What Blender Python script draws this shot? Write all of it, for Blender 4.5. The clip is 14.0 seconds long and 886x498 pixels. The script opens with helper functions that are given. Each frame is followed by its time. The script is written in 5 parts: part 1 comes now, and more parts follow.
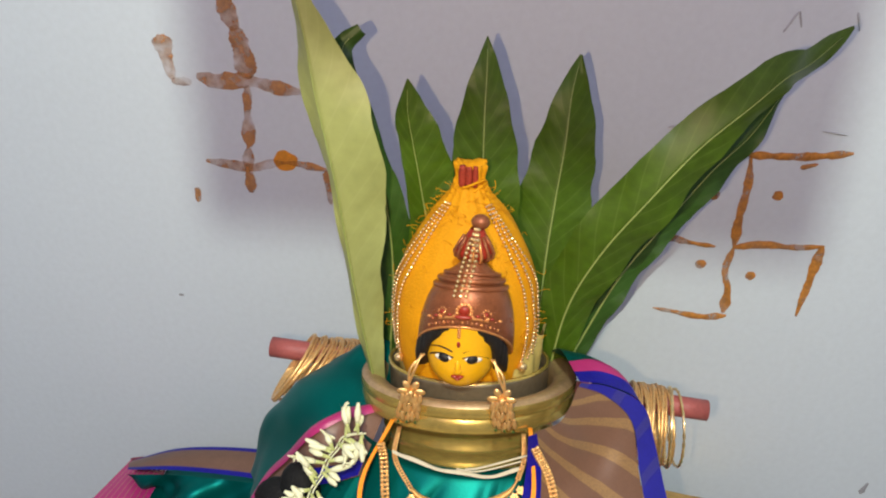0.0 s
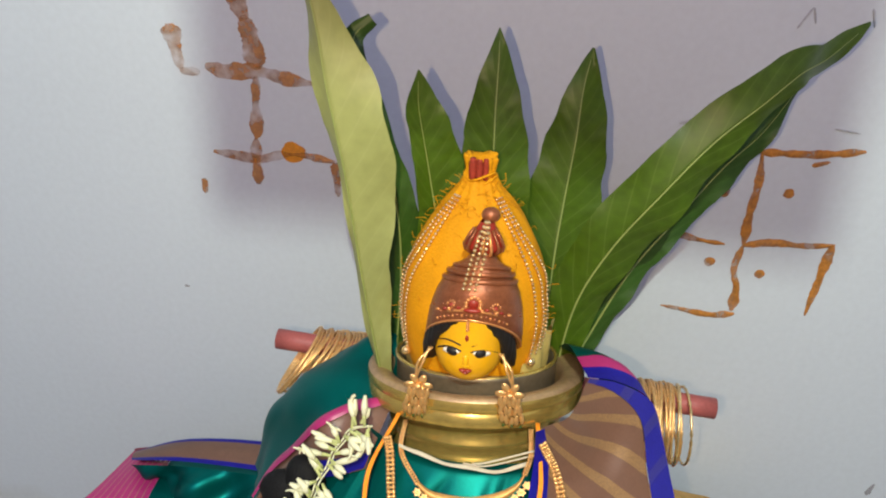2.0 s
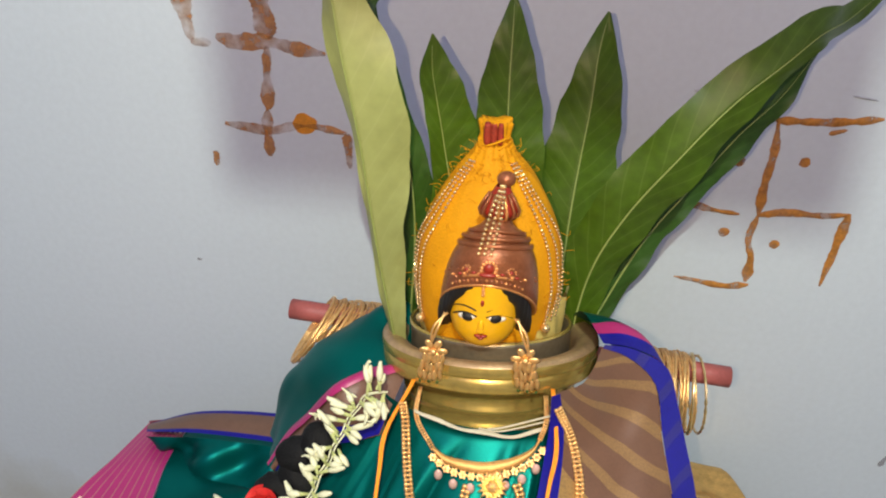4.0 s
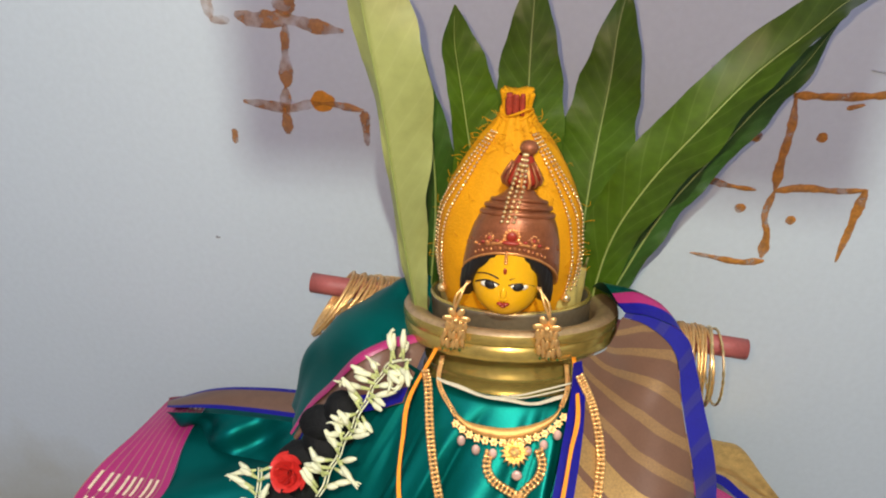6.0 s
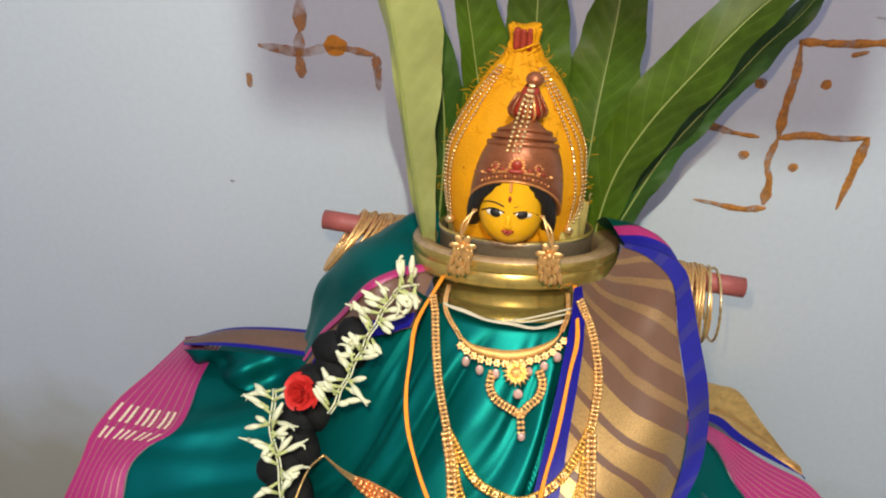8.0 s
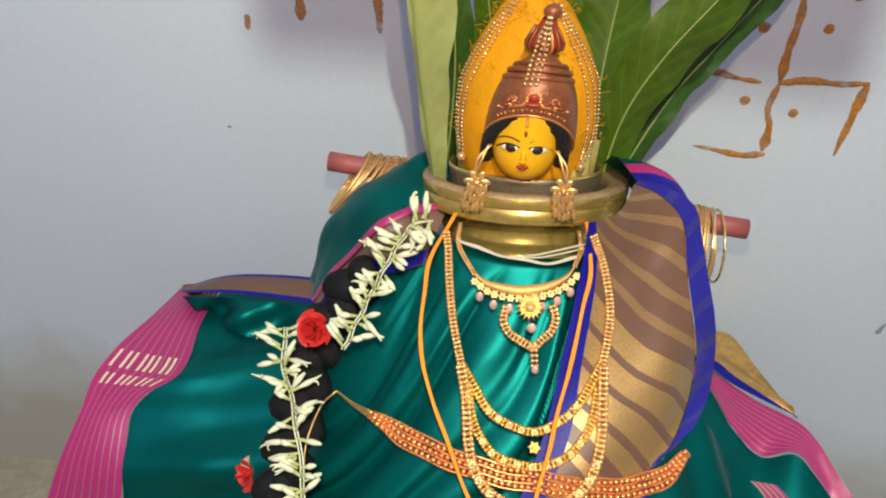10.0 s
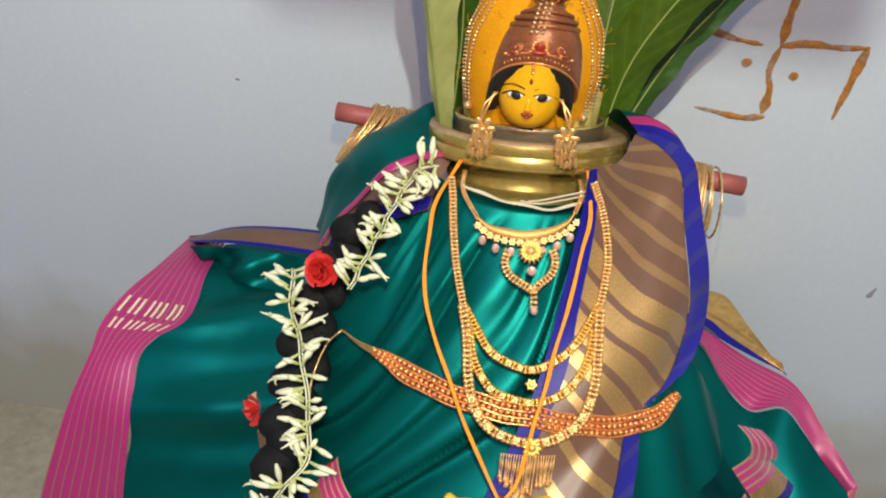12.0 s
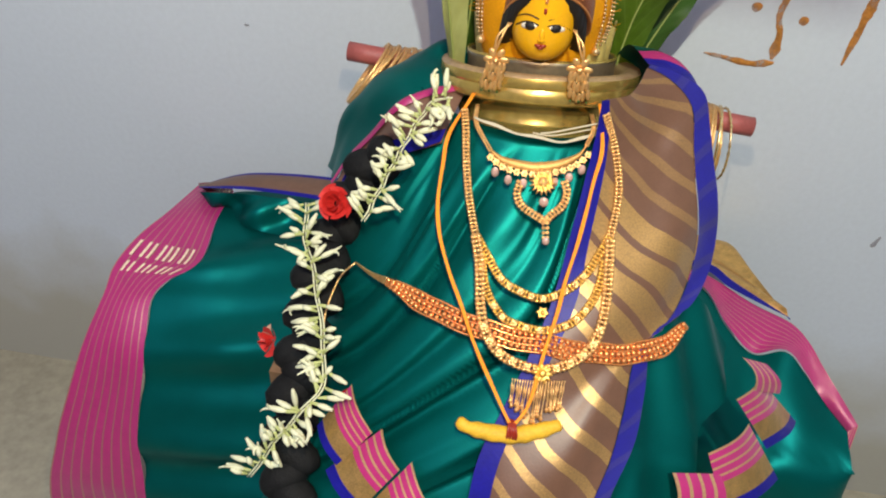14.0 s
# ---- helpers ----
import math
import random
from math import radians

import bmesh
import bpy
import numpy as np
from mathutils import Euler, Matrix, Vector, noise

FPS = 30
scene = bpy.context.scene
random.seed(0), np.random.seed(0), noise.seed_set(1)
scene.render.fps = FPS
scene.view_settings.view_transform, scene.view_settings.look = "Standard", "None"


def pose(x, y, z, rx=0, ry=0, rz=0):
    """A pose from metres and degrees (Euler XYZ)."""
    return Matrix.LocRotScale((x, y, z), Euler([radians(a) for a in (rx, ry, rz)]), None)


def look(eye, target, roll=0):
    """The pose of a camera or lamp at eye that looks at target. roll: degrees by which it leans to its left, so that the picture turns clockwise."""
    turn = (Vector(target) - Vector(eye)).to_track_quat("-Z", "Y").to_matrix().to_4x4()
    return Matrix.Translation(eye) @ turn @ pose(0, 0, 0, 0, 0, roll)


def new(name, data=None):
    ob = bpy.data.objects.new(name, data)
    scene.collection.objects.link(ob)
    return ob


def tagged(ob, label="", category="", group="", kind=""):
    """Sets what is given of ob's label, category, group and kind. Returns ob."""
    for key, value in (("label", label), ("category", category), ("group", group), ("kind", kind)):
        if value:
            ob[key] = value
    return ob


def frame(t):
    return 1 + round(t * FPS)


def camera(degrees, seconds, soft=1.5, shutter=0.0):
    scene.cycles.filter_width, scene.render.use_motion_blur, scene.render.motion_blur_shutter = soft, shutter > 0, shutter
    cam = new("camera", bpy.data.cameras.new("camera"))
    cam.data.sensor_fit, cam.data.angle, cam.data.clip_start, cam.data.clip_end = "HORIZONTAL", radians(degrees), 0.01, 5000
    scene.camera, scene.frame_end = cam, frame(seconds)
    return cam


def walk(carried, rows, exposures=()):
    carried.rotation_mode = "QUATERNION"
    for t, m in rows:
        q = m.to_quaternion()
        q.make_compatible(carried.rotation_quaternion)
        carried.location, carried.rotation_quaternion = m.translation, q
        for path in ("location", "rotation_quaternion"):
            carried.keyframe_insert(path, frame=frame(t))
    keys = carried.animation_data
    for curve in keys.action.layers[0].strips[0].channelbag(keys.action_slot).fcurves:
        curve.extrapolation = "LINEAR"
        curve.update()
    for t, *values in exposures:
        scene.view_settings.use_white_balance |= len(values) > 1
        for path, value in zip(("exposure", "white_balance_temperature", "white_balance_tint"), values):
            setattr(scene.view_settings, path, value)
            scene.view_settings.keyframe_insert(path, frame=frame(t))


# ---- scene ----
cam = camera(60.4, 14.0, 2.0)
PATH = [
    (0, (0.039, -0.749, 1.006), (-0.172, 1.013, 0.083), 0.9),
    (0.5, (0.038, -0.747, 1.003), (-0.168, 1.01, 0.07), 0.8),
    (1, (0.037, -0.747, 1.001), (-0.171, 1.007, 0.064), 1.2),
    (1.5, (0.036, -0.748, 1.003), (-0.183, 1.008, 0.071), 1.3),
    (2, (0.035, -0.747, 1.002), (-0.185, 1.009, 0.07), 1.5),
    (2.5, (0.033, -0.747, 1.001), (-0.199, 1.001, 0.057), 1.4),
    (3, (0.034, -0.745, 0.997), (-0.194, 0.997, 0.041), 1.4),
    (5.5, (0.025, -0.763, 0.986), (-0.231, 0.953, -0.01), 0.3),
    (6, (0.023, -0.764, 0.983), (-0.232, 0.949, -0.019), 0.6),
    (6.5, (0.018, -0.768, 0.982), (-0.234, 0.937, -0.033), 0.9),
    (7, (0.018, -0.779, 0.981), (-0.225, 0.921, -0.044), 1.0),
    (7.5, (0.02, -0.793, 0.979), (-0.244, 0.893, -0.064), 0.9),
    (8, (0.03, -0.797, 0.971), (-0.242, 0.868, -0.103), 0.9),
    (10.5, (0.003, -0.817, 0.953), (-0.19, 0.791, -0.221), 2.4),
    (11, (0.002, -0.821, 0.949), (-0.186, 0.772, -0.246), 2.9),
    (11.5, (0.007, -0.828, 0.946), (-0.178, 0.754, -0.263), 3.4),
    (12, (0.008, -0.841, 0.949), (-0.189, 0.737, -0.263), 3.4),
    (12.5, (0.01, -0.847, 0.944), (-0.174, 0.724, -0.281), 3.7),
    (13, (0.006, -0.854, 0.939), (-0.184, 0.695, -0.312), 4.0),
    (13.5, (0.006, -0.859, 0.935), (-0.19, 0.684, -0.322), 3.3),
    (14, (0.004, -0.867, 0.931), (-0.185, 0.663, -0.344), 3.7),
]
walk(cam, [(t, look(eye, target, roll)) for t, eye, target, roll in PATH])

# ---- light ----
world = bpy.data.worlds.new("world")
scene.world = world
world.use_nodes = True
world.node_tree.nodes["Background"].inputs[0].default_value = (0.55, 0.55, 0.75, 1)
world.node_tree.nodes["Background"].inputs[1].default_value = 0.05


def lamp(name, kind, m, energy, color, size, size_y=None):
    data = bpy.data.lights.new(name, kind)
    data.energy, data.color = energy, color
    if kind == "AREA":
        data.shape, data.size, data.size_y = "RECTANGLE", size, size_y or size
    else:
        data.shadow_soft_size = size
    ob = new(name, data)
    ob.matrix_world = m
    return ob


# the lamp beside the lens, held near the middle of its way
lamp("phone_light", "POINT", pose(0.008, -0.765, 0.998), 7.2, (1.0, 0.70, 0.39), 0.003)
# the bulb in the room behind the camera
lamp("bulb", "POINT", pose(0.15, -1.6, 2.10), 116, (0.92, 1.0, 0.84), 0.014)
# violet area lamp added under the ceiling as the room's ambient fill
lamp("ambient_fill", "AREA", look((-0.2, -2.2, 2.55), (-0.2, -2.2, 0)), 29, (0.60, 0.45, 1.0), 2.4, 2.4)


# ---- materials ----
def mat(name, color, rough=0.5, metal=0.0, vary=0.25, scale=60.0, bump=0.1, spec=0.5, sheen=0.0, coat=0.0, fine=6.0):
    m = bpy.data.materials.new(name)
    m.use_nodes = True
    nt = m.node_tree
    b = nt.nodes["Principled BSDF"]
    b.inputs["Roughness"].default_value, b.inputs["Metallic"].default_value = rough, metal
    b.inputs["Specular IOR Level"].default_value = spec
    b.inputs["Sheen Weight"].default_value, b.inputs["Coat Weight"].default_value = sheen, coat
    tc = nt.nodes.new("ShaderNodeTexCoord")
    n1, n2 = nt.nodes.new("ShaderNodeTexNoise"), nt.nodes.new("ShaderNodeTexNoise")
    n1.inputs["Scale"].default_value, n1.inputs["Detail"].default_value = scale, 4
    n2.inputs["Scale"].default_value, n2.inputs["Detail"].default_value = scale * fine, 3
    for n in (n1, n2):
        nt.links.new(tc.outputs["Object"], n.inputs["Vector"])
    add = nt.nodes.new("ShaderNodeMath")
    add.operation = "ADD"
    nt.links.new(n1.outputs[0], add.inputs[0]), nt.links.new(n2.outputs[0], add.inputs[1])
    rng = nt.nodes.new("ShaderNodeMapRange")
    rng.inputs[1].default_value, rng.inputs[2].default_value = 0.6, 1.4
    rng.inputs[3].default_value, rng.inputs[4].default_value = 1 - vary, 1 + vary
    nt.links.new(add.outputs[0], rng.inputs[0])
    mul = nt.nodes.new("ShaderNodeVectorMath")
    mul.operation, mul.inputs[0].default_value = "SCALE", color
    nt.links.new(rng.outputs[0], mul.inputs["Scale"])
    nt.links.new(mul.outputs[0], b.inputs["Base Color"])
    if bump:
        bp = nt.nodes.new("ShaderNodeBump")
        bp.inputs["Strength"].default_value, bp.inputs["Distance"].default_value = bump, 0.001
        nt.links.new(n2.outputs[0], bp.inputs["Height"])
        nt.links.new(bp.outputs[0], b.inputs["Normal"])
    return m


def tools(m):
    nt = m.node_tree

    def math_(op, a, c=None, d=None):
        n = nt.nodes.new("ShaderNodeMath")
        n.operation = op
        for i, v in enumerate((a, c, d)):
            if v is None:
                continue
            if isinstance(v, (int, float)):
                n.inputs[i].default_value = v
            else:
                nt.links.new(v, n.inputs[i])
        return n.outputs[0]

    def mix(f, a, c):
        n = nt.nodes.new("ShaderNodeMix")
        n.data_type = "RGBA"
        for s, v in ((n.inputs[0], f), (n.inputs[6], a), (n.inputs[7], c)):
            if isinstance(v, (int, float)):
                s.default_value = v
            elif isinstance(v, tuple):
                s.default_value = (*v, 1)
            else:
                nt.links.new(v, s)
        return n.outputs[2]

    uv = nt.nodes.new("ShaderNodeUVMap")
    sep = nt.nodes.new("ShaderNodeSeparateXYZ")
    nt.links.new(uv.outputs[0], sep.inputs[0])
    return nt, math_, mix, sep.outputs[0], sep.outputs[1], nt.nodes["Principled BSDF"]


def woven(name, ground, thread, lines, duty, slope=0.0, along=False, rough=0.42, wide=None):
    """Silk with metal threads woven in as stripes across u (or along v); wide: (from, to, lines, duty) of a second spacing."""
    m = mat(name, ground, rough, 0, 0.12, 90, 0.12, sheen=0.15)
    nt, math_, mix, u, v, b = tools(m)
    base = b.inputs["Base Color"].links[0].from_socket
    c = math_("ADD", v, math_("MULTIPLY", u, slope)) if along else u
    nz = nt.nodes.new("ShaderNodeTexNoise")
    nz.inputs["Scale"].default_value = 40
    c = math_("ADD", c, math_("MULTIPLY", math_("SUBTRACT", nz.outputs[0], 0.5), 0.007))
    s = math_("LESS_THAN", math_("FRACT", math_("MULTIPLY", c, lines)), duty)
    if wide:
        a0, a1, l2, d2 = wide
        s2 = math_("LESS_THAN", math_("FRACT", math_("MULTIPLY", c, l2)), d2)
        inside = math_("MULTIPLY", math_("GREATER_THAN", c, a0), math_("LESS_THAN", c, a1))
        s = math_("MULTIPLY", s, math_("ADD", 0.42, math_("MULTIPLY", math_("GREATER_THAN", c, a1), 0.5)))
        s = math_("ADD", math_("MULTIPLY", s, math_("SUBTRACT", 1, inside)), math_("MULTIPLY", s2, inside))
    n3 = nt.nodes.new("ShaderNodeTexNoise")
    n3.inputs["Scale"].default_value, n3.inputs["Detail"].default_value = 700, 2
    tc = [n for n in nt.nodes if n.type == "TEX_COORD"][0]
    nt.links.new(tc.outputs["Object"], n3.inputs["Vector"])
    nt.links.new(tc.outputs["Object"], nz.inputs["Vector"])
    gl = math_("MULTIPLY", s, math_("ADD", 0.2, math_("MULTIPLY", n3.outputs[0], 1.3)))
    gl = math_("MINIMUM", gl, 1.0)
    nt.links.new(mix(gl, base, thread), b.inputs["Base Color"])
    nt.links.new(math_("MULTIPLY", gl, 0.75), b.inputs["Metallic"])
    return m


def leaf_mat(name, dark, light, vein, vary=0.3):
    m = mat(name, dark, 0.44, 0, vary, 22, 0.05, spec=0.33)
    nt, math_, mix, u, v, b = tools(m)
    base = b.inputs["Base Color"].links[0].from_socket
    half = math_("ABSOLUTE", math_("SUBTRACT", u, 0.5))
    w = math_("FRACT", math_("SUBTRACT", math_("MULTIPLY", v, 17), math_("MULTIPLY", half, 4.0)))
    tri = math_("ABSOLUTE", math_("SUBTRACT", w, 0.5))
    line = nt.nodes.new("ShaderNodeMapRange")
    line.inputs[1].default_value, line.inputs[2].default_value = 0.07, 0.0
    nt.links.new(tri, line.inputs[0])
    soft = math_("MULTIPLY", math_("SUBTRACT", 0.5, tri), 0.22)
    c = mix(soft, base, light)
    c = mix(math_("MULTIPLY", line.outputs[0], 0.13), c, vein)
    nt.links.new(c, b.inputs["Base Color"])
    bp = [n for n in nt.nodes if n.type == "BUMP"][0]
    bp.inputs["Strength"].default_value, bp.inputs["Distance"].default_value = 0.15, 0.0008
    nt.links.new(math_("MULTIPLY", tri, 1.0), bp.inputs["Height"])
    b.inputs["Subsurface Weight"].default_value = 0.0
    return m


TEAL = mat("teal_silk", (0.0001, 0.117, 0.106), 0.43, 0.68, 0.12, 25, 0.08, spec=0.12, fine=30)
PINK = woven("pink_silk_gold_lines", (0.42, 0.016, 0.15), (0.50, 0.27, 0.20), 9.0, 0.16)
PINK2 = woven("pink_silk_gold_bands", (0.42, 0.016, 0.15), (0.75, 0.5, 0.22), 4.0, 0.3)
PLAINPINK = mat("pink_silk", (0.36, 0.02, 0.13), 0.4, 0, 0.1, 60, 0.1)
BLUE = mat("blue_silk", (0.007, 0.006, 0.22), 0.45, 0, 0.18, 60, 0.15, spec=0.25)
BROWN = mat("brown_silk", (0.15, 0.078, 0.05), 0.45, 0, 0.15, 60, 0.15)
GOLDCLOTH = mat("gold_tissue", (0.64, 0.39, 0.13), 0.30, 0.8, 0.3, 120, 0.3)
DARKRED = mat("dark_red_silk", (0.16, 0.006, 0.02), 0.4, 0, 0.2, 60, 0.1)
THREADGLINT = mat("gold_thread_glint", (0.98, 0.78, 0.55), 0.5, 0.4, 0.2, 200, 0.2)
PALLU = woven("striped_tissue", (0.135, 0.066, 0.038), (0.50, 0.31, 0.11), 22.0, 0.32, -0.17, True, 0.42, (0.09, 0.25, 22.0, 0.74))
BRASS = mat("brass", (0.62, 0.45, 0.12), 0.25, 0.75, 0.25, 30, 0.08)
PALECLOTH = mat("pale_yellow_cloth", (0.62, 0.50, 0.15), 0.7, 0, 0.2, 60, 0.5)
BRASSOLD = mat("worn_brass", (0.44, 0.30, 0.16), 0.42, 0.5, 0.25, 45, 0.15)
STEEL = mat("dark_steel", (0.32, 0.28, 0.20), 0.36, 0.8, 0.2, 40, 0.05)
GOLD = mat("gold_plate", (0.90, 0.55, 0.13), 0.30, 0.8, 0.25, 300, 0.3)
PALEGOLD = mat("pale_gold", (0.88, 0.55, 0.22), 0.33, 0.8, 0.25, 300, 0.3)
CRESCENT = mat("beaten_gold", (0.72, 0.42, 0.14), 0.5, 0.7, 0.2, 300, 0.3)
COPPERBEAD = mat("copper_bead", (0.85, 0.36, 0.12), 0.24, 0.75, 0.2, 200, 0.05)
STONE = mat("pink_stone", (0.66, 0.44, 0.38), 0.15, 0.2, 0.2, 200, 0.1)
SILVER = mat("glass_bead", (0.95, 0.70, 0.33), 0.14, 0.85, 0.2, 400, 0.1)
ORANGE = mat("orange_thread", (0.90, 0.30, 0.012), 0.6, 0, 0.2, 300, 0.4)
TURMERIC = mat("turmeric", (0.72, 0.42, 0.025), 0.65, 0, 0.22, 70, 0.5)
YELLOWCLOTH = mat("yellow_cloth", (0.62, 0.27, 0.001), 0.75, 0, 0.16, 45, 0.6, spec=0.25, fine=14)
KUMKUM = mat("kumkum", (0.27, 0.025, 0.008), 0.75, 0, 0.35, 120, 0.5)
WOOD = mat("painted_rod", (0.33, 0.085, 0.075), 0.5, 0, 0.2, 80, 0.2)
BLACK = mat("black_thread", (0.004, 0.0045, 0.005), 0.7, 0, 0.5, 120, 0.8, spec=0.25)
PETAL = mat("jasmine", (0.66, 0.68, 0.47), 0.55, 0, 0.12, 120, 0.1)
STEM = mat("jasmine_stem", (0.45, 0.50, 0.20), 0.55, 0, 0.2, 120, 0.1)
TWINE = mat("white_thread", (0.52, 0.49, 0.37), 0.7, 0, 0.1, 300, 0.2)
ROSE = mat("red_petal", (0.55, 0.022, 0.018), 0.55, 0, 0.25, 90, 0.3)
BUFF = mat("dry_petal", (0.62, 0.36, 0.24), 0.6, 0, 0.25, 90, 0.3)
FACE = mat("yellow_paint", (0.80, 0.42, 0.004), 0.33, 0, 0.08, 60, 0.05, coat=0.2)
COPPER = mat("copper_paint", (0.27, 0.09, 0.036), 0.30, 0.45, 0.3, 160, 0.35)
# lighter copper for the relief, the crown's orange glints put into its colour
COPPERLIT = mat("lit_copper_paint", (0.72, 0.32, 0.11), 0.3, 0.6, 0.25, 200, 0.3)
BLACKPAINT = mat("black_paint", (0.006, 0.005, 0.005), 0.6, 0, 0.2, 60, 0.05)
WHITEPAINT = mat("white_paint", (0.8, 0.76, 0.66), 0.35, 0, 0.05, 60, 0.0)
REDPAINT = mat("red_paint", (0.27, 0.022, 0.010), 0.4, 0, 0.15, 60, 0.1)
LEAF = leaf_mat("mango_leaf", (0.044, 0.088, 0.004), (0.085, 0.145, 0.014), (0.20, 0.27, 0.07))
LEAFDARK = leaf_mat("mango_leaf_dark", (0.025, 0.068, 0.008), (0.05, 0.11, 0.018), (0.12, 0.18, 0.05))
LEAFPALE = leaf_mat("mango_leaf_underside", (0.25, 0.28, 0.095), (0.31, 0.34, 0.13), (0.38, 0.40, 0.18), 0.12)
RIB = mat("leaf_rib", (0.26, 0.32, 0.09), 0.5, 0, 0.1, 60, 0.0)
STOOLWOOD = mat("stool_wood", (0.22, 0.12, 0.06), 0.55, 0, 0.3, 20, 0.2)


def wall_mat():
    m = mat("wall_paint", (0.578, 0.635, 0.690), 0.55, 0, 0.05, 2.2, 0.12, spec=0.35, fine=60)
    nt, math_, mix, u, v, b = tools(m)
    base = b.inputs["Base Color"].links[0].from_socket
    tc = [n for n in nt.nodes if n.type == "TEX_COORD"][0]
    sp = nt.nodes.new("ShaderNodeSeparateXYZ")
    nt.links.new(tc.outputs["Object"], sp.inputs[0])
    n = nt.nodes.new("ShaderNodeTexNoise")
    n.inputs["Scale"].default_value, n.inputs["Detail"].default_value = 9, 5
    nt.links.new(tc.outputs["Object"], n.inputs["Vector"])
    h = nt.nodes.new("ShaderNodeMapRange")
    h.inputs[1].default_value, h.inputs[2].default_value = 0.16, -0.06
    nt.links.new(math_("ADD", sp.outputs[2], math_("MULTIPLY", math_("SUBTRACT", n.outputs[0], 0.5), 0.22)), h.inputs[0])
    c = mix(math_("MULTIPLY", h.outputs[0], 0.75), base, (0.36, 0.325, 0.22))
    nt.links.new(c, b.inputs["Base Color"])
    return m


WALL = wall_mat()
FLOOR = mat("cement_floor", (0.36, 0.325, 0.235), 0.4, 0, 0.25, 7, 0.3, fine=9)
PLASTER = mat("room_plaster", (0.28, 0.28, 0.32), 0.7, 0, 0.06, 3, 0.1)


def smear_mat(name, low, high):
    m = mat(name, (0.44, 0.175, 0.025), 0.75, 0, 0.45, 55, 0.4)
    nt, math_, mix, u, v, b = tools(m)
    tc = [n for n in nt.nodes if n.type == "TEX_COORD"][0]
    n = nt.nodes.new("ShaderNodeTexNoise")
    n.inputs["Scale"].default_value, n.inputs["Detail"].default_value = 42, 4
    nt.links.new(tc.outputs["Object"], n.inputs["Vector"])
    r = nt.nodes.new("ShaderNodeMapRange")
    r.inputs[1].default_value, r.inputs[2].default_value = 0.36, 0.56
    r.inputs[3].default_value, r.inputs[4].default_value = low, high
    nt.links.new(n.outputs[0], r.inputs[0])
    nt.links.new(r.outputs[0], b.inputs["Alpha"])
    return m


SMEAR = smear_mat("turmeric_smear", 0.45, 1.0)
FAINT = smear_mat("faded_smear", 0.15, 0.72)
BRIGHTSMEAR = mat("wet_turmeric", (0.62, 0.24, 0.015), 0.6, 0, 0.3, 80, 0.5)
PALESPOT = mat("pale_grey_mark", (0.40, 0.42, 0.46), 0.8, 0, 0.2, 80, 0.0)
SPOT = mat("grey_mark", (0.27, 0.27, 0.29), 0.8, 0, 0.2, 80, 0.0)


# ---- mesh tools ----
def part(name, bm, material, parent=None, label="", smooth=True):
    me = bpy.data.meshes.new(name)
    bm.to_mesh(me)
    bm.free()
    for one in material if isinstance(material, (list, tuple)) else [material]:
        me.materials.append(one)
    if smooth:
        me.polygons.foreach_set("use_smooth", [True] * len(me.polygons))
    ob = new(name, me)
    if parent:
        ob.parent = parent
    if label:
        ob["label"] = label
    return ob


def thing(name, label, category, group="", kind=""):
    return tagged(new(name), label, category, group, kind)


def crom(pts, n):
    """n points along a smooth curve through pts, evenly by length."""
    p = [Vector(a) for a in pts]
    if len(p) == 2:
        return [p[0].lerp(p[1], i / (n - 1)) for i in range(n)]
    q = [2 * p[0] - p[1], *p, 2 * p[-1] - p[-2]]
    fine = []
    for i in range(1, len(q) - 2):
        a, b, c, d = q[i - 1:i + 3]
        for k in range(12):
            t = k / 12
            fine.append(0.5 * (2 * b + (c - a) * t + (2 * a - 5 * b + 4 * c - d) * t * t + (3 * b - a - 3 * c + d) * t ** 3))
    fine.append(p[-1])
    acc = [0.0]
    for a, b in zip(fine, fine[1:]):
        acc.append(acc[-1] + (b - a).length)
    out, j = [], 0
    for i in range(n):
        s = acc[-1] * i / (n - 1)
        while j < len(acc) - 2 and acc[j + 1] < s:
            j += 1
        w = (s - acc[j]) / max(acc[j + 1] - acc[j], 1e-9)
        out.append(fine[j].lerp(fine[j + 1], min(w, 1)))
    return out


def sheet(grid):
    """A skin over rows of points, with u along a row and v from row to row."""
    bm = bmesh.new()
    layer = bm.loops.layers.uv.new("UVMap")
    vs = [[bm.verts.new(p) for p in row] for row in grid]
    nv, nu = len(grid), len(grid[0])
    for j in range(nv - 1):
        for i in range(nu - 1):
            f = bm.faces.new((vs[j][i], vs[j][i + 1], vs[j + 1][i + 1], vs[j + 1][i]))
            for lp, (a, b) in zip(f.loops, ((i, j), (i + 1, j), (i + 1, j + 1), (i, j + 1))):
                lp[layer].uv = (a / (nu - 1), b / (nv - 1))
    bm.normal_update()
    return bm


def raise_grid(grid, fn):
    """Moves a grid's points along its normals, towards the front, by fn(u, v)."""
    nv, nu = len(grid), len(grid[0])
    out = []
    for j in range(nv):
        row = []
        for i in range(nu):
            a = grid[j][min(i + 1, nu - 1)] - grid[j][max(i - 1, 0)]
            b = grid[min(j + 1, nv - 1)][i] - grid[max(j - 1, 0)][i]
            n = a.cross(b)
            if n.length < 1e-12:
                n = Vector((0, -1, 0.5))
            n.normalize()
            if n.dot(Vector((0, -0.8, 0.6))) < 0:
                n.negate()
            row.append(grid[j][i] + n * fn(i / (nu - 1), j / (nv - 1)))
        out.append(row)
    return out


